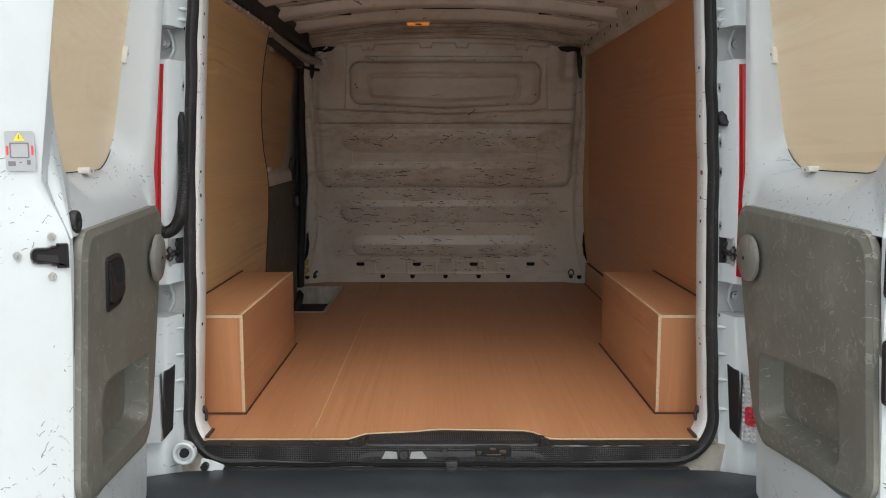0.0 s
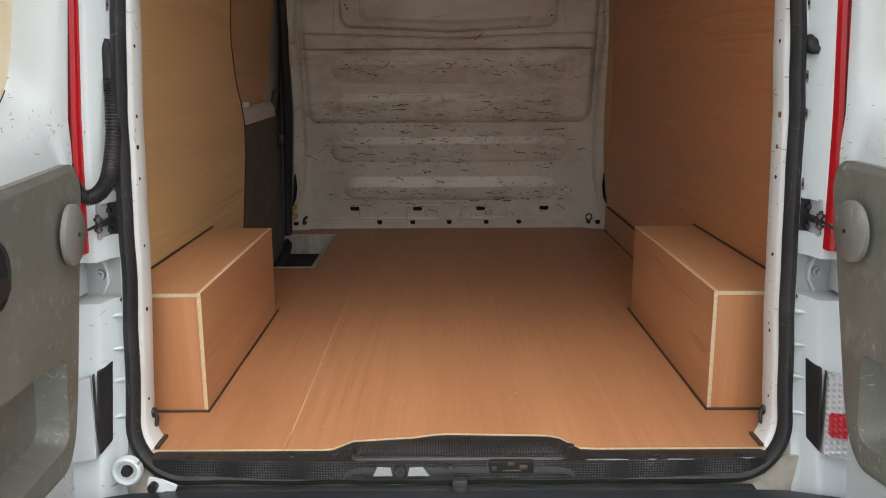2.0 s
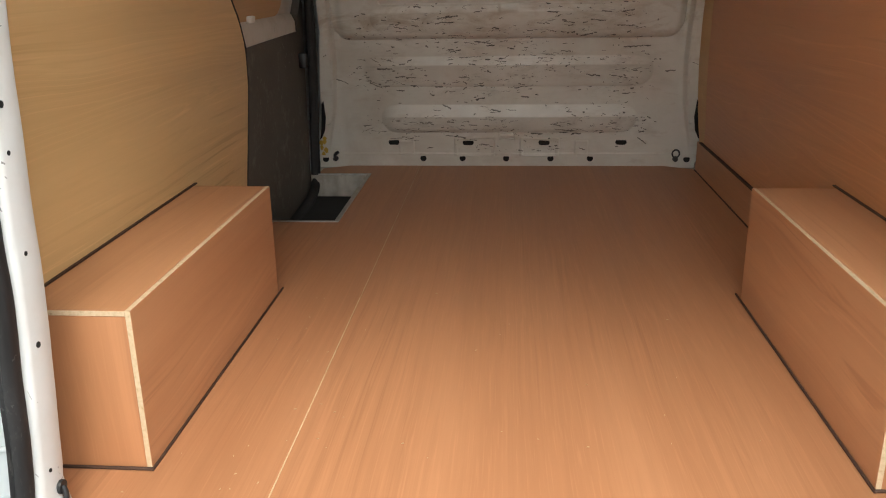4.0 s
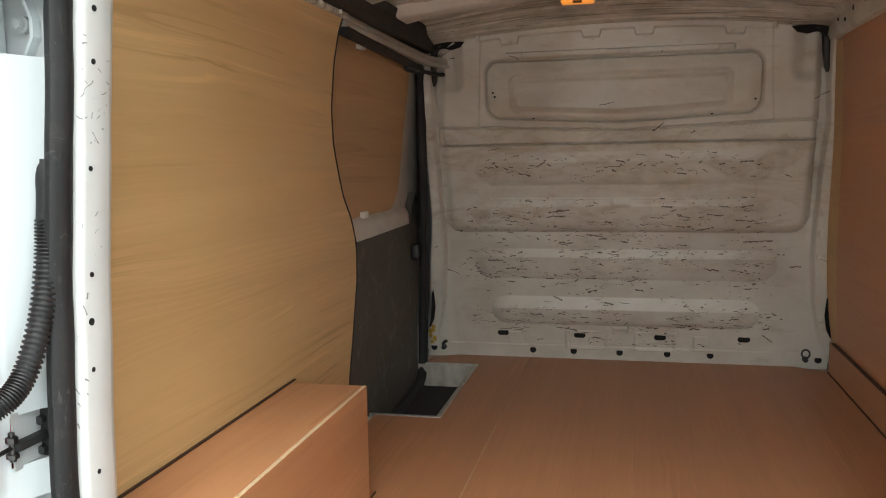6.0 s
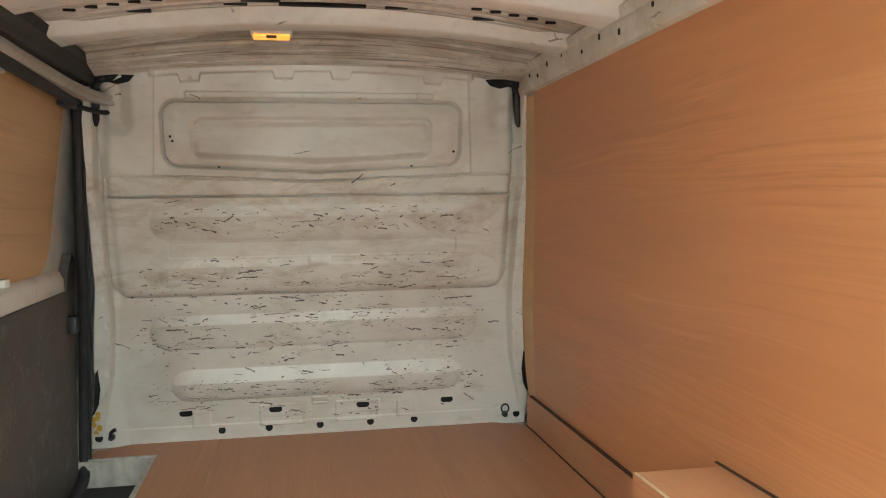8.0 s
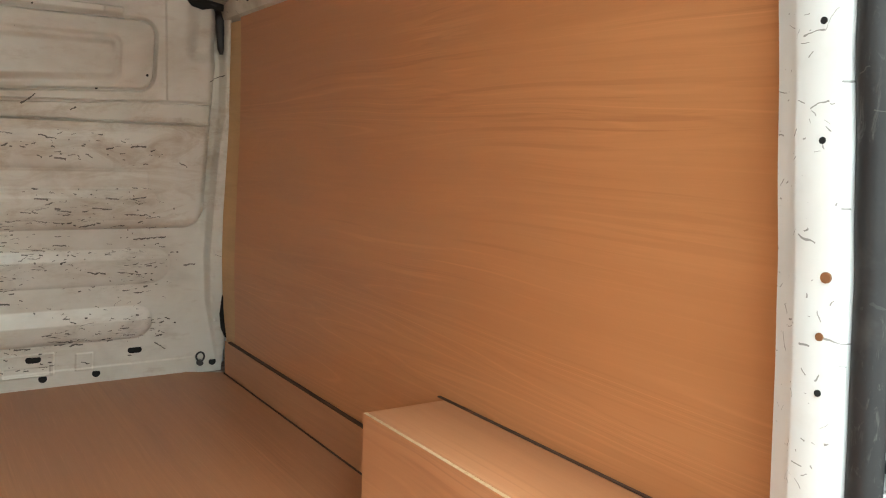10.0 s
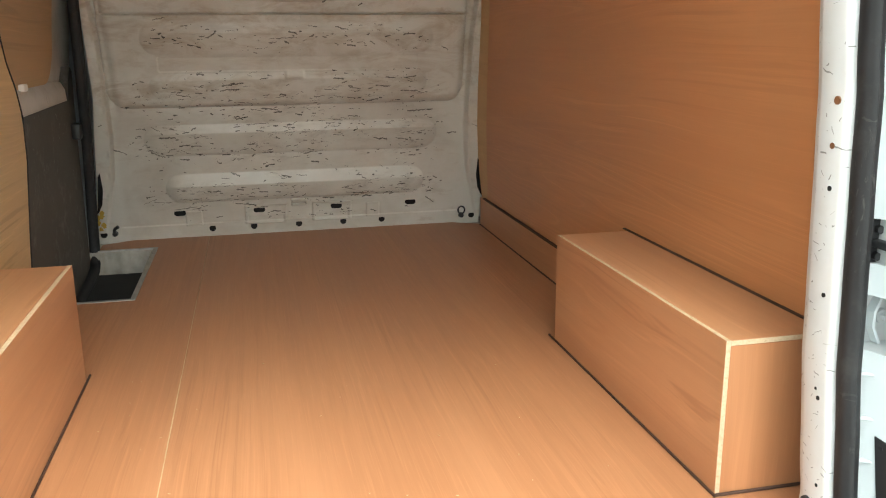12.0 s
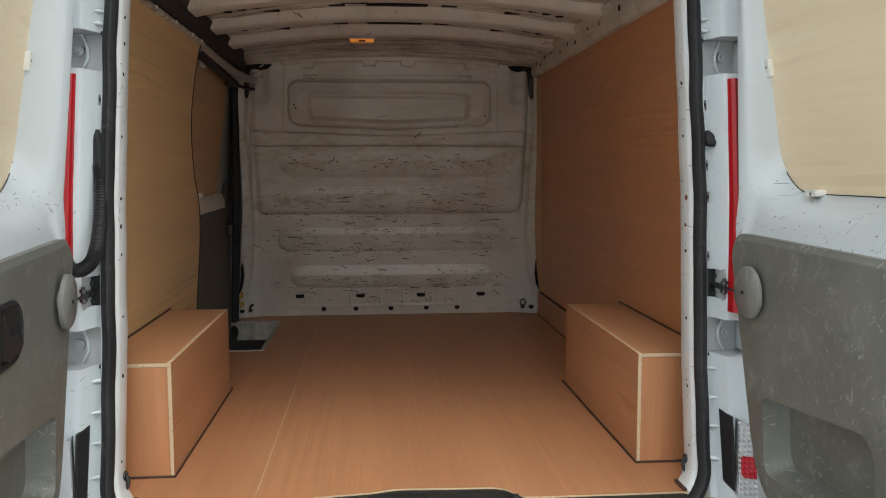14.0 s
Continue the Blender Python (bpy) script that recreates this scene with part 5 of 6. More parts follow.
# ---------------------------------------------------------------- rear doors, standing open
def door_place(s, origin, angle):
    """Maps (u along the door from its hinge side, z, v outwards from its inner face) to the world."""
    a = radians(angle)
    d = Vector((-s * math.sin(a), -math.cos(a), 0))
    n = Vector((s * math.cos(a), -math.sin(a), 0))
    o = Vector((*origin, 0))
    return lambda u, z, v: o + d * u + n * (v + 0.045 * max(-0.2, 0.55 - z) * (z < 0.55)) + Vector((0, 0, z))


def lean(z):
    """The upper door leans to the inside of the van."""
    return -0.16 * max(0.0, z - 0.725)


def hinge_edge(z):
    """Where the door ends on its hinge side; its lower part is cut back."""
    return lerp(z, (-0.42, 0.17, 0.25, 0.32, 0.43, 0.56, 0.66, 1.5), (0.078, 0.070, 0.048, 0.030, 0.004, -0.015, -0.035, -0.035))


def hinged(pts):
    return [(u + hinge_edge(z) * min(1.0, max(0.0, 1 - u / 0.25)), z) for u, z in pts]


def face_v(u, z, tip=0.0):
    """Depth of the pressed inner face: full below the window and at the hinge side, set back round the window."""
    up = min(1.0, max(0.0, (z - 0.63) / 0.09))
    hinge = min(1.0, max(0.0, (0.030 - u) / 0.06))
    hinge = hinge * hinge * (3 - 2 * hinge)
    return (0.008 + 0.042 * up + lean(z) * 0.8) * (1 - hinge) + (0.008 + 0.010 * up - tip * max(0.0, z - 0.62)) * hinge


def door_outline(u0, u1, z0, z1, r):
    """The door's rim, its points dealt out so that the part above the trim faces the window's upright sides."""
    top = rounded(u0, u1, 0.62, z1, (0.001, 0.001, r, r), 10, 30)
    low = rounded(u0, u1, z0, 0.62, (r, r, 0.001, 0.001), 3, 0)
    left = [(u0, 0.62 + (z0 + r - 0.62) * k / 7) for k in range(7)] + low[0:4]
    right = low[4:8] + [(u1, z0 + r + (0.62 - z0 - r) * k / 7) for k in range(1, 8)]
    bottom = [(left[-1][0] + (right[0][0] - left[-1][0]) * k / 31, z0) for k in range(1, 31)]
    return left + bottom + right + top[52:]


def rear_door(name, s, origin, angle, handle):
    at = door_place(s, origin, angle)
    tip = 0.095 if handle else 0.040
    door = structure(name, "open white rear van door with grey trim and boarded window", "door")
    outer = door_outline(0.0, 0.622, -0.42, 1.46, 0.06)
    face = door_outline(0.008, 0.615, -0.41, 1.45, 0.055)
    sunk = door_outline(0.045, 0.598, 0.100, 1.42, 0.05)
    margin = rounded(-0.006, 0.612, 0.655, 1.40, (0.11, 0.14, 0.06, 0.06), 10, 30)
    window = rounded(0.012, 0.597, 0.728, 1.36, (0.11, 0.12, 0.05, 0.05), 10, 30)

    def slide_corner(pts):
        """The window's free lower corner is cut back towards the hinge."""
        return [(u - 0.11 * min(1.0, max(0.0, (0.93 - z) / 0.20)) ** 1.5 * max(0.0, min(1.0, (u - 0.22) / 0.25)), z) for u, z in pts]

    window, margin = slide_corner(window), slide_corner(margin)
    outer, face, sunk = hinged(outer), hinged(face), hinged(sunk)
    bm = bmesh.new()
    rows = [[at(u, z, 0.150) for u, z in outer], [at(u, z, face_v(u, z, tip) + 0.010) for u, z in outer], [at(u, z, face_v(u, z, tip)) for u, z in face]]
    # from the rim to the window's margin; behind the trim panel the shell is hollow
    rings = [[], [], [], []]
    for n, ((su, sz), (fu, fz), (mu, mz)) in enumerate(zip(sunk, face, margin)):
        low = sz < 0.60
        iu = lerp(n, (0, 10), (-0.018, 0.10)) if n <= 10 else min(0.60, max(0.06, su))
        if n <= 2 or 49 <= n <= 51:
            # solid corners beside the hollow
            for k in range(4):
                u, z = fu + (iu - fu) * (k + 1) / 4, fz + (0.626 - fz) * (k + 1) / 4
                rings[k].append(at(u, z, face_v(u, z, tip)))
            continue
        hollow = ((su, sz, 0.0085), (su, sz, 0.045), (iu, 0.612, 0.045), (iu, 0.626, face_v(iu, 0.626, tip)))
        for k in range(4):
            u, z = fu + (mu - fu) * (k + 1) / 5, fz + (mz - fz) * (k + 1) / 5
            rings[k].append(at(*hollow[k]) if low else at(u, z, face_v(u, z, tip)))
    rows += rings
    # shoulder round the window, in three steps down to the board
    for k, (out, deep) in enumerate(((1.0, 0.0), (0.72, 0.12), (0.45, 0.42), (0.2, 0.80), (0.0, 1.0))):
        row = []
        for (mu, mz), (wu, wz) in zip(margin, window):
            u, z = wu + (mu - wu) * out, wz + (mz - wz) * out
            v = face_v(mu, mz, tip) * (1 - deep) + (0.100 + lean(z)) * deep
            row.append(at(u, z, v))
        rows.append(row)
    rows.append([at(u, z, 0.125 + lean(z)) for u, z in window])
    vs = grid(bm, rows, closed_u=True)
    cap(bm, vs[0])
    part("door_shell", bm, M_DOORPAINT, door, "white painted pressed steel door shell", 45)
    bm = bmesh.new()
    grown = [(u + (0.012 if u > 0.27 else -0.012), z + (0.012 if z > 1.0 else -0.012)) for u, z in window]
    prism(bm, grown, (0.103, 0.111), lambda u, z, v: at(u, z, v + lean(z)), 0, 1)
    part("window_board", bm, [M_BOARD, M_EDGE], door, "pale plywood board in the door window")
    bm = bmesh.new()
    tube(bm, [at(u, z + 0.001, 0.1005 + lean(z)) for u, z in window[4:48]], 0.0011, 6)
    part("board_gap", bm, M_DARK, door, "dark gap under the window board", 60)
    # grey trim panel with a map pocket
    bm = bmesh.new()
    t_out = rounded(0.012, 0.612, 0.085, 0.632, (0.11, 0.05, 0.05, 0.05), 8)
    t_out = [(u, z + 0.16 * max(0, u - 0.30) * (1 if z < 0.3 else 0) + (0.010 * (0.6 - u) / 0.6 if z > 0.5 else 0)) for u, z in t_out]
    # the free edge leans in towards its top
    t_out = [(u - max(0.0, u - 0.45) / 0.16 * 0.022 * max(0.0, min(1.0, (z - 0.30) / 0.33)) ** 1.5, z) for u, z in t_out]
    t_out = hinged(t_out)
    t_in = [(u + (0.010 if u < 0.3 else -0.010), z + (0.010 if z < 0.35 else -0.010)) for u, z in t_out]
    p_out = rounded(0.135, 0.505, 0.140, 0.305, (0.035, 0.03, 0.05, 0.02), 8)
    p_out = [(u, z + 0.085 * (u - 0.135) * (1 if z > 0.22 else 0.75)) for u, z in p_out]
    p_in = [(u + (0.020 if u < 0.3 else -0.020), z + (0.020 if z < 0.25 else -0.016)) for u, z in p_out]
    rows = [[at(u, z, 0.012) for u, z in t_out], [at(u, z, -0.003) for u, z in t_out], [at(u * 0.6 + a * 0.4, z * 0.6 + b * 0.4, -0.0035) for (u, z), (a, b) in zip(t_out, t_in)], [at(u, z, -0.010) for u, z in t_in], [at(u + (0.005 if u < 0.3 else -0.005), z + (0.005 if z < 0.35 else -0.005), -0.0101) for u, z in t_in]]
    rows += [[at(u + (-0.005 if u < 0.3 else 0.005), z + (-0.005 if z < 0.25 else 0.005), -0.0101) for u, z in p_out]]
    rows += [[at(u, z, -0.010) for u, z in p_out], [at(u, z, 0.002) for u, z in p_out], [at(u, z, 0.040) for u, z in p_in]]
    vs = grid(bm, rows, closed_u=True)
    cap(bm, vs[-1])
    part("trim_panel", bm, M_TRIM, door, "scratched grey plastic trim panel with a pocket", 45)
    # check strap cover
    bm = bmesh.new()
    disc = [(0.099 + 0.054 * math.cos(a), 0.522 + 0.055 * math.sin(a)) for a in (2 * math.pi * k / 28 for k in range(28))]
    small = [(0.099 + (u - 0.099) * 0.93, 0.522 + (z - 0.522) * 0.93) for u, z in disc]
    vs = grid(bm, [[at(u, z, -0.018) for u, z in disc], [at(u, z, -0.026) for u, z in disc], [at(u, z, -0.029) for u, z in small]], closed_u=True)
    cap(bm, vs[0])
    cap(bm, vs[-1])
    cyl(bm, at(0.099, 0.522, -0.008), at(0.099, 0.522, -0.020), 0.026, 0.022, 20)
    part("check_cover", bm, M_DISC, door, "grey plastic check strap cover", 50)
    bm = bmesh.new()
    cyl(bm, at(0.088, 0.520, -0.0310), at(0.088, 0.520, -0.027), 0.004, None, 12)
    part("cover_screw", bm, M_BLACK, door)
    # clips that hold the board
    clip_u, hole_u = (0.24, 0.18) if handle else (0.155, 0.045)
    for u, z in ((0.012, 0.998), (clip_u, 0.728), (0.012, 1.30)):
        bm = bmesh.new()
        if z == 0.728:
            ring, low = rounded(u - 0.019, u + 0.019, z - 0.003, z + 0.010, 0.004, 3), 0.078
        else:
            ring, low = rounded(u - 0.008, u + 0.010, z - 0.019, z + 0.019, 0.003, 3), 0.092
        prism(bm, ring, (low, 0.104), lambda a, b, h: at(a, b, h + lean(b)))
        clip = part("board_clip", bm, M_WHITE, door, "small white board clip", 40)
        bm = bmesh.new()
        cyl(bm, at(u + 0.001, z + 0.002, low + lean(z) + 0.001), at(u + 0.001, z + 0.002, low + lean(z) - 0.0012), 0.0034, None, 10)
        part("clip_screw", bm, M_STEEL, clip)
    for u in (hole_u, hole_u + 0.025):
        bm = bmesh.new()
        cyl(bm, at(u, 0.704, 0.087), at(u, 0.7105, 0.0805), 0.006, None, 12)
        part("sill_hole", bm, M_DARK, door)
    # latch edge of the door
    for z in (0.535,) if handle else (0.52,):
        # keyhole slot: a rounded narrow end that widens in two steps to a square mouth
        half = [(0.009, 0.0200), (0.026, 0.0200), (0.027, 0.0160), (0.033, 0.0150), (0.040, 0.0120), (0.058, 0.0120), (0.064, 0.0095), (0.067, 0.0045)]
        key = [(v, 0.597 + h) for v, h in half] + [(v, 0.597 - h) for v, h in reversed(half)]
        bm = bmesh.new()
        prism(bm, key, (0.6245, 0.6258), lambda v, zz, u: at(u, zz, v))
        slot = part("latch_slot", bm, M_DARK, door, "black keyhole latch slot")
        bm = bmesh.new()
        tube(bm, [at(0.6262, zz, v) for v, zz in key + key[:1]], 0.0019, 6)
        part("slot_rim", bm, M_BLACK, slot, "worn black rim of the slot", 60)
        bm = bmesh.new()
        tube(bm, [at(0.6262, 0.597 + (zz - 0.597) * 1.17, v + 0.003) for v, zz in key[2:-2]], 0.0008, 6)
        part("slot_edge", bm, M_STEEL, slot, "thin bare steel edge", 60)
        bm = bmesh.new()
        prism(bm, [(0.012, 0.581), (0.022, 0.581), (0.025, 0.598), (0.058, 0.600), (0.060, 0.590), (0.030, 0.586)], (0.6262, 0.6272), lambda v, zz, u: at(u, zz, v))
        part("latch_bolt", bm, M_BLACK, slot, "", 40)
    for v, z in ((0.034, 0.63), (0.036, 0.562), (0.092, 0.598)):
        bm = bmesh.new()
        cyl(bm, at(0.6245, z, v), at(0.629, z, v), 0.0065, 0.006, 14)
        cyl(bm, at(0.629, z, v), at(0.632, z, v), 0.0035, None, 6)
        part("door_bolt", bm, M_ZINC, door, "", 40)
    if handle:
        bm = bmesh.new()
        h_out = rounded(0.352, 0.474, 0.466, 0.572, (0.050, 0.010, 0.010, 0.052), 8)
        h_rim = [(0.412 + (u - 0.413) * 0.93, 0.519 + (z - 0.519) * 0.93) for u, z in h_out]
        h_mid = [(0.410 + (u - 0.413) * 0.84, 0.520 + (z - 0.519) * 0.84) for u, z in h_out]
        vs = grid(bm, [[at(u, z, -0.008) for u, z in h_out], [at(u, z, -0.0125) for u, z in h_out], [at(u, z, -0.0140) for u, z in h_rim], [at(u, z, -0.0108) for u, z in h_mid]], closed_u=True)
        handle_ob = part("door_handle", bm, M_BLACK, door, "black recessed door pull", 40)
        # flat black plate, put in for the shade that a deep hollow would hold
        bm = bmesh.new()
        prism(bm, h_mid, (-0.0106, -0.0100), lambda u, z, v: at(u, z, v))
        part("recess", bm, M_DARK, handle_ob, "black plate for the shade behind the lever")
        # lever: a paddle along the flat side with a thumb-wide foot
        bm = bmesh.new()
        paddle = [(0.462, 0.556), (0.452, 0.560), (0.440, 0.536), (0.424, 0.514), (0.398, 0.516), (0.372, 0.512), (0.366, 0.496), (0.382, 0.484), (0.440, 0.480), (0.462, 0.486)]
        prism(bm, paddle, (-0.0135, -0.0085), lambda u, z, v: at(u, z, v - 0.005 * (0.560 - z) / 0.08))
        part("lever", bm, M_BLACK, handle_ob, "", 50)
        # stop buffer above the trim
        bm = bmesh.new()
        cyl(bm, at(0.568, 0.650, 0.045), at(0.568, 0.650, 0.018), 0.013, None, 16)
        rows = []
        for v, r in ((0.020, 0.016), (0.019, 0.0195), (0.016, 0.0205), (0.009, 0.0205), (0.006, 0.0185), (0.0055, 0.0075), (0.011, 0.0060)):
            rows.append([at(0.568 + r * math.cos(2 * math.pi * k / 28), 0.650 + r * math.sin(2 * math.pi * k / 28), v) for k in range(28)])
        vs = grid(bm, rows, closed_u=True)
        cap(bm, vs[0])
        cap(bm, vs[-1])
        part("stop_buffer", bm, M_RUBBER, door, "black rubber stop buffer", 40)
    else:
        bm = bmesh.new()
        prism(bm, rounded(0.0, 0.045, 0.52, 0.62, 0.012, 5), (0.624, 0.640), lambda v, zz, u: at(u, zz, v))
        part("lock_body", bm, M_BLACK, door, "black lock body", 40)
        bm = bmesh.new()
        prism(bm, rounded(0.0, 0.04, 0.33, 0.45, 0.012, 5), (0.624, 0.636), lambda v, zz, u: at(u, zz, v))
        part("lower_lock", bm, M_BLACK, door, "black lower lock", 40)
    return door, at


door_l, at_l = rear_door("door_1", -1, (-0.725, -0.08), 6.2, True)
door_r, at_r = rear_door("door_2", 1, (0.712, -0.08), -2.0, False)

# warning label on the edge of one door: plain shapes only
label_ob = thing("warning_label", "grey warning sticker with a yellow triangle on the door edge", "sticker", at_l(0.63, 0.77, 0.07))
M_STICKER = plastic("grey_sticker", (0.33, 0.345, 0.36), 0.4)
M_YELLOW = plastic("yellow_print", (0.85, 0.55, 0.02), 0.4)
M_INK = plastic("dark_print", (0.14, 0.14, 0.15), 0.4)
M_REDINK = plastic("red_print", (0.70, 0.05, 0.05), 0.4)


def stick(name, shape, height, mat, label=""):
    bm = bmesh.new()
    prism(bm, shape, (0.6255 + height, 0.6260 + height), lambda v, zz, u: at_l(u, zz, v))
    part(name, bm, mat, label_ob, label)


stick("backing", rounded(0.052, 0.100, 0.742, 0.808, 0.004, 3), 0.0, M_STICKER, "grey printed sticker")
stick("triangle", [(0.068, 0.792), (0.086, 0.792), (0.077, 0.806)], 0.0006, M_YELLOW, "yellow warning triangle")
stick("mark", [(0.0762, 0.795), (0.0778, 0.795), (0.0775, 0.802), (0.0765, 0.802)], 0.0012, M_INK)
for sh in (rounded(0.0615, 0.0635, 0.764, 0.788, 0.0005, 1), rounded(0.0905, 0.0925, 0.764, 0.788, 0.0005, 1), rounded(0.062, 0.092, 0.787, 0.789, 0.0005, 1), rounded(0.062, 0.092, 0.763, 0.765, 0.0005, 1), rounded(0.060, 0.066, 0.752, 0.760, 0.001, 1), rounded(0.074, 0.078, 0.755, 0.757, 0.0005, 1), rounded(0.084, 0.096, 0.750, 0.758, 0.001, 1)):
    stick("outline", sh, 0.0006, M_INK)
for v0 in (0.0545, 0.0945):
    stick("red_mark", rounded(v0, v0 + 0.0035, 0.768, 0.784, 0.001, 1), 0.0006, M_REDINK)


# ---------------------------------------------------------------- lamps
def tail_lamp(s):
    t = thing("tail_lamp", "tall red tail lamp strip on the rear pillar", "tail lamp", (s * 0.78, 0.03, 0.7), "red tail lamps")
    bm = bmesh.new()
    zs = [0.447 + 0.543 * i / 14 for i in range(15)]
    rows = []
    for z in zs:
        x0, y = seal_x(z) + (0.059 + 0.009 * (z - 0.44) / 0.55 if s > 0 else 0.072 - 0.003 * (z - 0.44) / 0.55), seal_y(z) + 0.012 * (z - 0.44) / 0.55
        rows.append([(s * (x0 + 0.004), y - 0.01, z), (s * x0, y - 0.054, z), (s * (x0 + 0.004), y - 0.064, z), (s * (x0 + 0.012), y - 0.068, z), (s * (x0 + 0.016), y - 0.0655, z), (s * (x0 + 0.035), y - 0.072, z), (s * (x0 + 0.070), y - 0.060, z), (s * (x0 + 0.09), y - 0.01, z)])
    vs = grid(bm, rows)
    cap(bm, vs[0])
    cap(bm, vs[-1])
    part("red_lens", bm, M_REDLENS, t, "glossy red plastic lens", 40)
    bm = bmesh.new()
    tube(bm, [tuple(r[4]) for r in rows], 0.0011, 6)
    part("lens_groove", bm, M_RUBBER, t, "thin dark groove along the lens")
    return t


def lower_lamp(s):
    t = thing("reversing_lamp", "lower rear lamp with clear and red lens in black housing", "rear lamp", (s * 0.75, -0.02, 0.13), "lower rear lamps")
    pl = lambda a, b, h: (s * a, seal_y(b) - 0.046 - h, b)
    bm = bmesh.new()
    prism(bm, [(0.31, 0.040), (0.92, 0.026), (0.92, 0.198), (0.23, 0.207)], (-0.004, 0.0025), lambda a, b, h: (s * jamb(b, a, h)[0], jamb(b, a, h)[1], b))
    housing = part("housing", bm, M_BLACK, t, "black lamp housing")
    bm = bmesh.new()
    prism(bm, [(0.750, 0.025), (0.86, 0.005), (0.85, 0.158), (0.757, 0.196)], (0.004, 0.015), pl)
    part("reflector", bm, M_CHROME, t, "silvery reflector")
    bm = bmesh.new()
    prism(bm, [(0.749, 0.027), (0.86, 0.008), (0.85, 0.170), (0.757, 0.194)], (0.0195, 0.027), pl)
    lens_ob = part("lamp_lens", bm, M_CLEARLENS if s > 0 else M_PLAINLENS, t, "clear ribbed lens" if s > 0 else "clear lens")
    if s > 0:
        bm = bmesh.new()
        prism(bm, [(0.757, 0.072), (0.763, 0.066), (0.803, 0.061), (0.809, 0.067), (0.809, 0.104), (0.803, 0.110), (0.763, 0.115), (0.757, 0.109)], (0.0285, 0.0335), pl)
        part("red_inlay", bm, M_REDPRISM, lens_ob, "red inlay in the lens")
    bm = bmesh.new()
    cyl(bm, (s * jamb(0.19, 0.4, 0.002)[0], jamb(0.19, 0.4, 0.002)[1], 0.192), (s * jamb(0.19, 0.4, 0.004)[0], jamb(0.19, 0.4, 0.004)[1], 0.192), 0.004, None, 12)
    part("lamp_screw", bm, M_RUBBER, housing)
    return t


for s in (1, -1):
    tail_lamp(s)
    lower_lamp(s)

roof_lamp = thing("interior_lamp", "lit amber interior lamp on the roof", "lamp", (-0.135, 1.95, 1.35))
bm = bmesh.new()
box(bm, (-0.195, 1.925, 1.362), (-0.075, 1.985, roof_z(0.13)), 0.006)
lamp_base = part("lamp_base", bm, M_ROOFRIB, roof_lamp, "white lamp base", 40)
bm = bmesh.new()
box(bm, (-0.188, 1.922, 1.354), (-0.082, 1.975, 1.3635), 0.004)
part("lamp_lens", bm, M_AMBER, lamp_base, "glowing amber lens", 40)
bm = bmesh.new()
box(bm, (-0.150, 1.920, 1.3525), (-0.120, 1.938, 1.3585), 0.002)
part("switch", bm, M_SEALANT, lamp_base, "", 40)

# ---------------------------------------------------------------- bumper
bumper = thing("rear_bumper", "worn dark grey plastic rear bumper with scuffs", "bumper", (0, -0.1, -0.3))
bm = bmesh.new()
n = 60
rows = []
for i in range(n + 1):
    x = -0.86 + 1.72 * i / n
    e = max(0.0, (abs(x) - 0.70) / 0.16)
    back_y = -0.20 + 0.10 * e**2
    dz = -0.014 * e
    y0 = lerp(abs(x), (0.0, 0.60, 0.68, 0.72, 0.80, 0.86), (-0.026, -0.026, -0.030, -0.038, -0.05, -0.05))
    rows.append([(x, y0 + 0.03, -0.16), (x, y0, -0.062 + dz), (x, y0 - 0.012, -0.056 + dz), (x, min(y0 - 0.03, back_y + 0.03), -0.062 + dz), (x, back_y, -0.084 + dz), (x, back_y - 0.012, -0.14), (x, back_y - 0.01, -0.34), (x, back_y + 0.04, -0.40), (x, 0.0, -0.40)])
vs = grid(bm, rows, closed_u=True)
cap(bm, vs[0])
cap(bm, vs[-1])
part("bumper_skin", bm, M_BUMPER, bumper, "worn dark grey bumper skin", 40)
rng = random.Random(3)
for k in range(46):
    x = rng.choice((rng.uniform(0.1, 0.62), rng.uniform(-0.6, 0.6)))
    y = rng.uniform(-0.15, -0.04)
    bm = bmesh.new()
    w2, l2, a = rng.uniform(0.002, 0.004), rng.uniform(0.004, 0.018), rng.uniform(-0.9, 0.9)
    q = [(-l2, 0), (-l2 * 0.3, -w2), (l2 * 0.8, -w2 * 0.6), (l2, 0.0), (l2 * 0.2, w2), (-l2 * 0.6, w2 * 0.7)]
    ca, sa = math.cos(a), math.sin(a)

    def bz(yy):
        return lerp(yy, (-0.20, -0.17, -0.056, -0.038), (-0.084, -0.0815, -0.062, -0.056))

    prism(bm, [(x + u * ca - v * sa, y + u * sa + v * ca) for u, v in q], (0.0002, 0.0008), lambda u, v, h: (u, v, bz(v) + h))
    part("scuff_mark", bm, M_RUBBER, bumper)

# ---------------------------------------------------------------- small fittings at the rear
# cable conduit into the door
conduit = thing("cable_conduit", "black corrugated cable conduit between pillar and door", "conduit", (-0.71, 0.03, 0.7))
bm = bmesh.new()
line = curve_pts([(-0.703, 0.082, 0.792), (-0.700, 0.072, 0.74), (-0.697, 0.050, 0.67), (-0.698, 0.016, 0.605), (-0.706, -0.016, 0.575), (-0.728, -0.034, 0.568), (-0.750, -0.038, 0.60), (-0.765, -0.034, 0.65)], 300)
tube(bm, line, [0.0160 if i % 4 < 2 else 0.0126 for i in range(300)], 12)
part("corrugated_tube", bm, M_BLACK, conduit, "black corrugated tube", 70)
bm = bmesh.new()
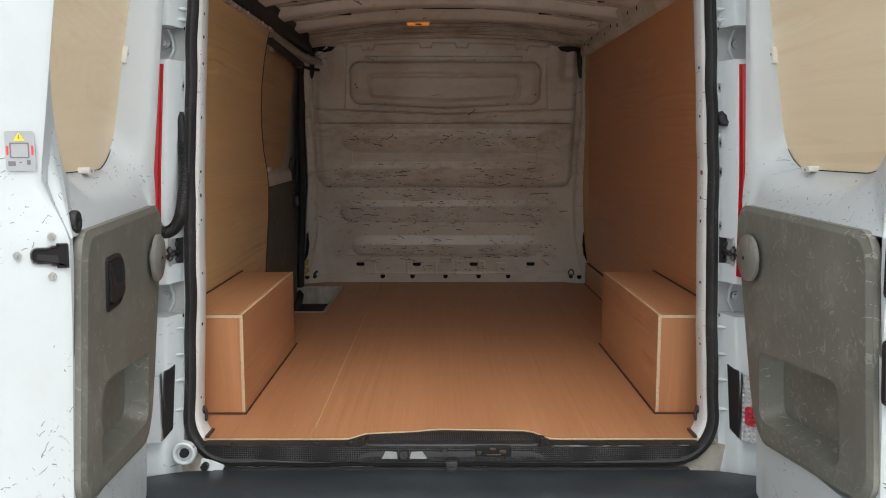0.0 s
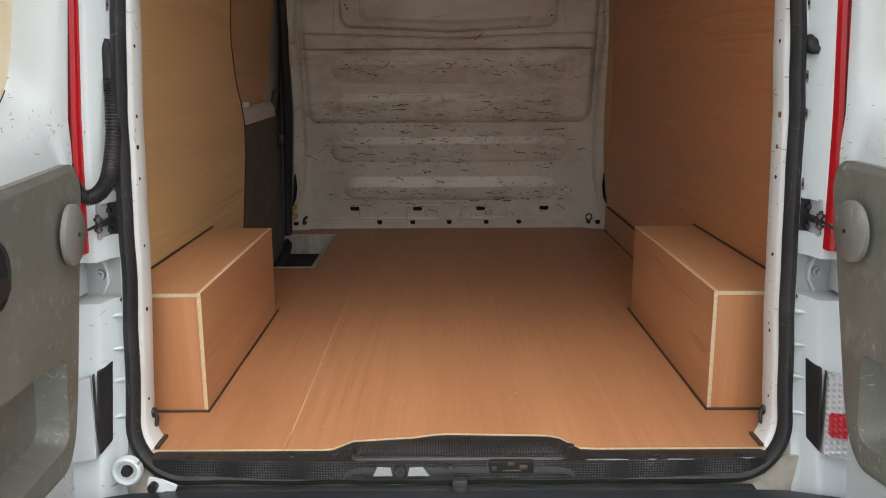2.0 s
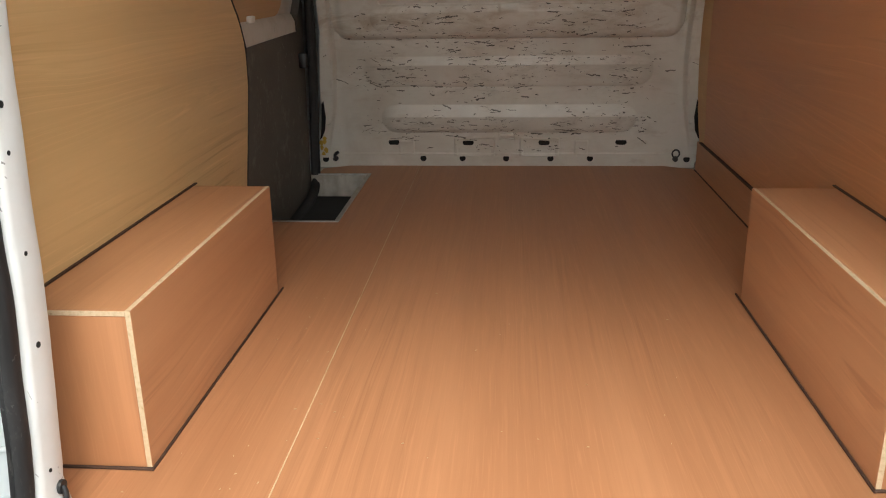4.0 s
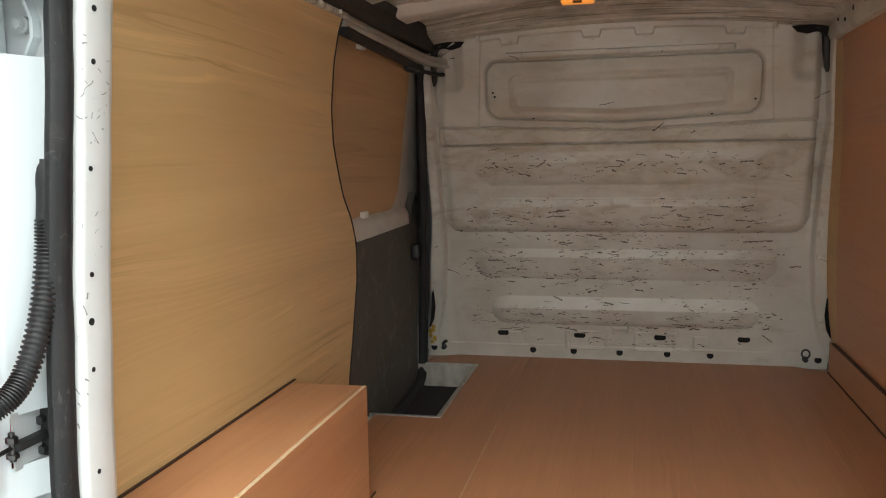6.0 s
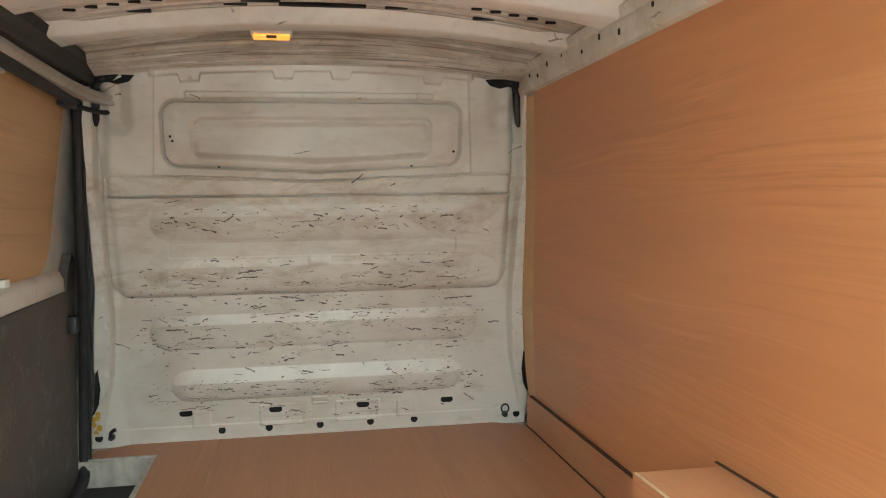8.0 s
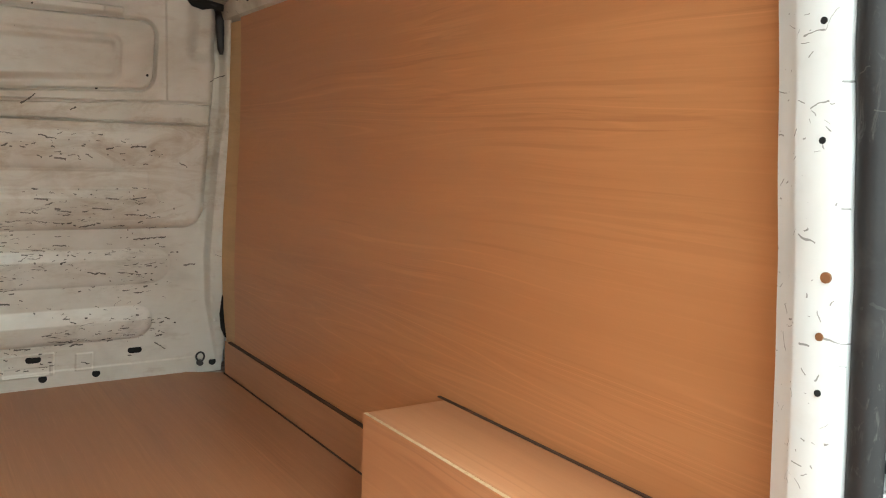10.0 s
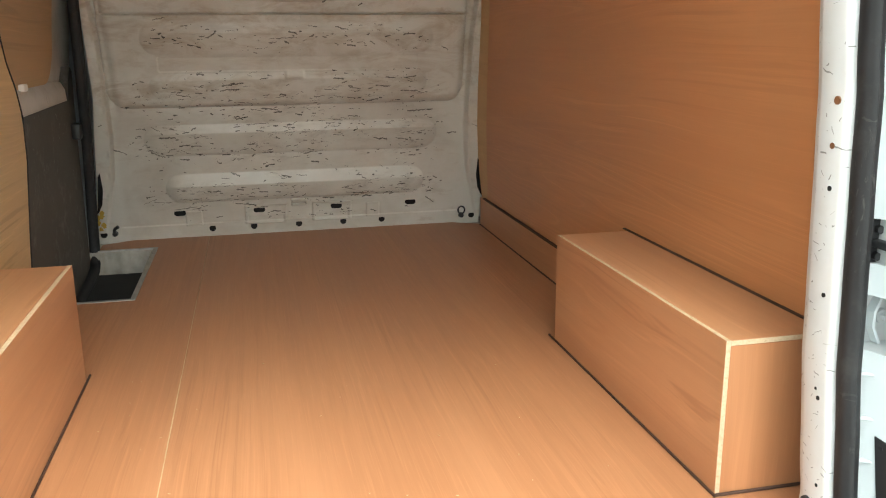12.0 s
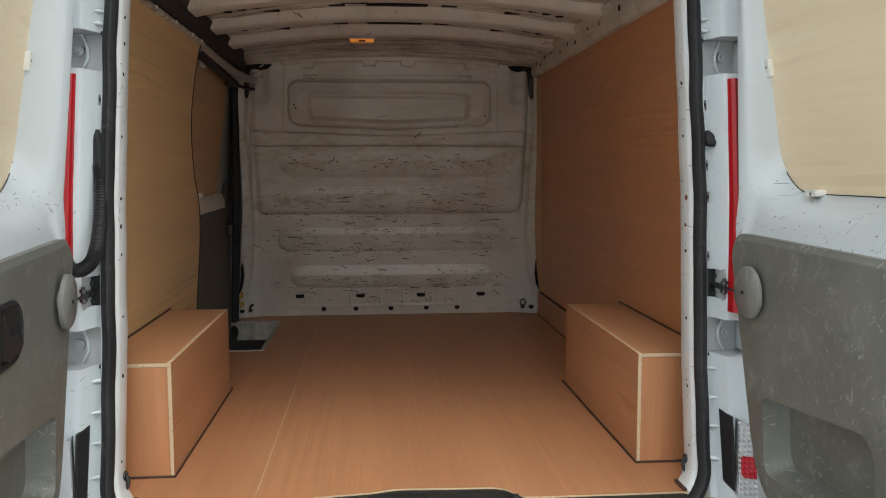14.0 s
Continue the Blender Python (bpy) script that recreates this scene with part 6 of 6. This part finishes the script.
tube(bm, curve_pts([(-0.712, 0.100, 0.862), (-0.710, 0.094, 0.852), (-0.706, 0.090, 0.83), (-0.703, 0.082, 0.79)], 10), [0.017, 0.0145, 0.0140, 0.0138] + [0.0142] * 6, 14)
part("sleeve", bm, M_RUBBER, conduit, "black rubber sleeve", 50)
bm = bmesh.new()
tube(bm, curve_pts([(0.706, 0.094, 0.868), (0.708, 0.086, 0.856), (0.712, 0.076, 0.845), (0.719, 0.066, 0.840)], 8), [0.010, 0.012, 0.015, 0.016, 0.015, 0.012, 0.009, 0.006], 14)
tagged(finish("rubber_grommet", bm, M_RUBBER, None, 40), "black rubber grommet on the white pillar", "grommet")

# door check straps
for s, at in ((1, at_r), (-1, at_l)):
    t = thing("door_check_strap", "grey steel check strap between pillar and open door", "check strap", (s * 0.74, 0.03, 0.50), "door check straps")
    y = seal_y(0.5)
    bm = bmesh.new()
    prism(bm, rounded(0.704, 0.745, 0.468, 0.544, 0.011, 5), (-0.025, -0.016), lambda a, b, h: (s * a, y - h, b))
    box(bm, (min(s * 0.720, s * 0.738), y - 0.040, 0.498), (max(s * 0.720, s * 0.738), y + 0.02, 0.510), 0.003)
    bracket = part("bracket", bm, M_BLACK, t, "black bracket plate", 40)
    for z in (0.484, 0.525):
        bm = bmesh.new()
        cyl(bm, (s * 0.729, y + 0.020, z), (s * 0.729, y + 0.008, z), 0.007, 0.0065, 6)
        part("bracket_bolt", bm, M_OILED, bracket)
    bm = bmesh.new()
    cyl(bm, (s * 0.731, y - 0.040, 0.486), (s * 0.731, y - 0.040, 0.524), 0.0042, None, 10)
    cyl(bm, (s * 0.731, y - 0.040, 0.511), (s * 0.731, y - 0.040, 0.518), 0.008, None, 6)
    cyl(bm, (s * 0.731, y - 0.040, 0.490), (s * 0.731, y - 0.040, 0.496), 0.008, None, 6)
    part("pivot_bolt", bm, M_OILED, bracket, "", 40)
    bm = bmesh.new()
    tube(bm, [(s * 0.731, y - 0.040, 0.504), (s * 0.728, y - 0.08, 0.504), at(0.05, 0.508, -0.004)], 0.0032, 8)
    part("rod", bm, M_OILED, t, "thin oily steel rod", 40)

# round boss and foot bracket at the lower corner
boss = thing("pillar_boss", "round white boss with a black centre on the pillar foot", "boss", (-0.70, -0.02, -0.015))
bm = bmesh.new()
rows = []
for r, d in ((0.031, 0.0), (0.031, 0.016), (0.027, 0.020), (0.021, 0.018), (0.019, 0.008)):
    rows.append([(-0.700 + r * math.cos(a), -0.012 - d, -0.015 + r * math.sin(a)) for a in (2 * math.pi * k / 24 for k in range(24))])
vs = grid(bm, rows, closed_u=True)
cap(bm, vs[-1])
boss_ring = part("ring", bm, M_PAINT, boss, "", 40)
bm = bmesh.new()
cyl(bm, (-0.700, -0.018, -0.015), (-0.700, -0.030, -0.015), 0.0125, 0.011, 18)
part("centre", bm, M_RUBBER, boss_ring, "black rubber centre", 40)
foot = thing("foot_bracket", "white steel foot bracket with a black bolt", "bracket", (-0.63, -0.03, -0.05))
bm = bmesh.new()
prism(bm, [(-0.660, -0.058), (-0.600, -0.060), (-0.596, -0.048), (-0.628, -0.036), (-0.655, -0.030)], (0.012, 0.022), lambda a, b, h: (a, seal_y(b) - 0.014 - h, b))
part("plate", bm, M_PAINT, foot)
bm = bmesh.new()
cyl(bm, (-0.643, -0.030, -0.045), (-0.643, -0.046, -0.045), 0.010, None, 14)
part("bolt", bm, M_BLACK, foot, "", 40)

# cargo hooks on the flange feet
for s in (1, -1):
    t = thing("cargo_hook", "black plastic hook on the flange near the floor", "hook", (s * 0.668, 0.12, 0.05), "cargo hooks")
    bm = bmesh.new()
    cyl(bm, (s * 0.692, 0.108, 0.060), (s * 0.679, 0.108, 0.060), 0.013, 0.011, 16)
    part("base", bm, M_BLACK, t, "", 40)
    bm = bmesh.new()
    tube(bm, curve_pts([(s * 0.680, 0.108, 0.062), (s * 0.675, 0.105, 0.05), (s * 0.676, 0.102, 0.036), (s * 0.681, 0.100, 0.030)], 8), 0.0048, 8)
    part("hook_arm", bm, M_BLACK, t, "", 50)

# lashing rings at the foot of the bulkhead
for s, x in ((1, 0.722), (-1, -0.755)):
    t = thing("lashing_ring", "small black lashing ring on the bulkhead foot", "lashing ring", (x, 2.5, 0.05), "lashing rings")
    bm = bmesh.new()
    c = on_bulk(x, 0.058, 0.008)
    cyl(bm, c + Vector((0, 0.012, -0.024)), c + Vector((0, -0.006, -0.024)), 0.012, 0.010, 16)
    part("base", bm, M_BLACK, t, "", 40)
    bm = bmesh.new()
    if s > 0:
        ring = [c + Vector((0.015 * math.cos(a), 0, 0.017 * math.sin(a))) for a in (2 * math.pi * k / 24 for k in range(25))]
        tube(bm, ring, 0.0035, 8)
    else:
        tube(bm, curve_pts([c + Vector((0, -0.004, -0.02)), c + Vector((0.004, -0.02, 0.0)), c + Vector((0.02, -0.024, 0.012))], 8), 0.007, 8)
    part("ring", bm, M_BLACK, t, "", 50)

# ochre residue beside the hook at the bulkhead's foot
rng = random.Random(21)
for k in range(7):
    bm = bmesh.new()
    x, z = -0.805 + rng.uniform(-0.006, 0.016), 0.055 + 0.012 * k + rng.uniform(-0.006, 0.006)
    ring = [(0.010 * rng.uniform(0.5, 1.1) * math.cos(a), 0.014 * rng.uniform(0.5, 1.1) * math.sin(a)) for a in (2 * math.pi * i / 9 for i in range(9))]
    prism(bm, ring, (0.0, 0.0015), lambda a, b, h: on_bulk(x + a, z + b, h + 0.001))
    part("residue_patch", bm, M_OCHRE, bulkhead, "yellow ochre residue")

# pale wood chips on the floor
bm = bmesh.new()
for k in range(46):
    x, y = rng.choice((rng.gauss(-0.46, 0.08), rng.uniform(-0.55, 0.5))), rng.choice((rng.uniform(0.13, 0.5), rng.uniform(0.1, 1.1)))
    a, l2, w2 = rng.uniform(0, math.pi), rng.uniform(0.0010, 0.0035), rng.uniform(0.0006, 0.0012)
    ca, sa = math.cos(a), math.sin(a)
    prism(bm, [(x + u * ca - v * sa, y + u * sa + v * ca) for u, v in ((-l2, 0), (0, -w2), (l2, 0), (0, w2))], (0.0002, 0.0012), lambda u, v, h: (u, v, h))
tagged(finish("wood_chips", bm, M_EDGE), "tiny pale wood chips scattered on the plywood floor", "wood chips", "", "stuff")

# little steel bracket where the skirting meets the box
bm = bmesh.new()
box(bm, (0.7885, 1.078, 0.055), (0.7935, 1.092, 0.085), 0.001, 1)
cyl(bm, (0.7885, 1.085, 0.070), (0.7870, 1.085, 0.070), 0.003, None, 8)
tagged(finish("corner_bracket", bm, M_ALU, None, 40), "small steel bracket between skirting board and box", "bracket")
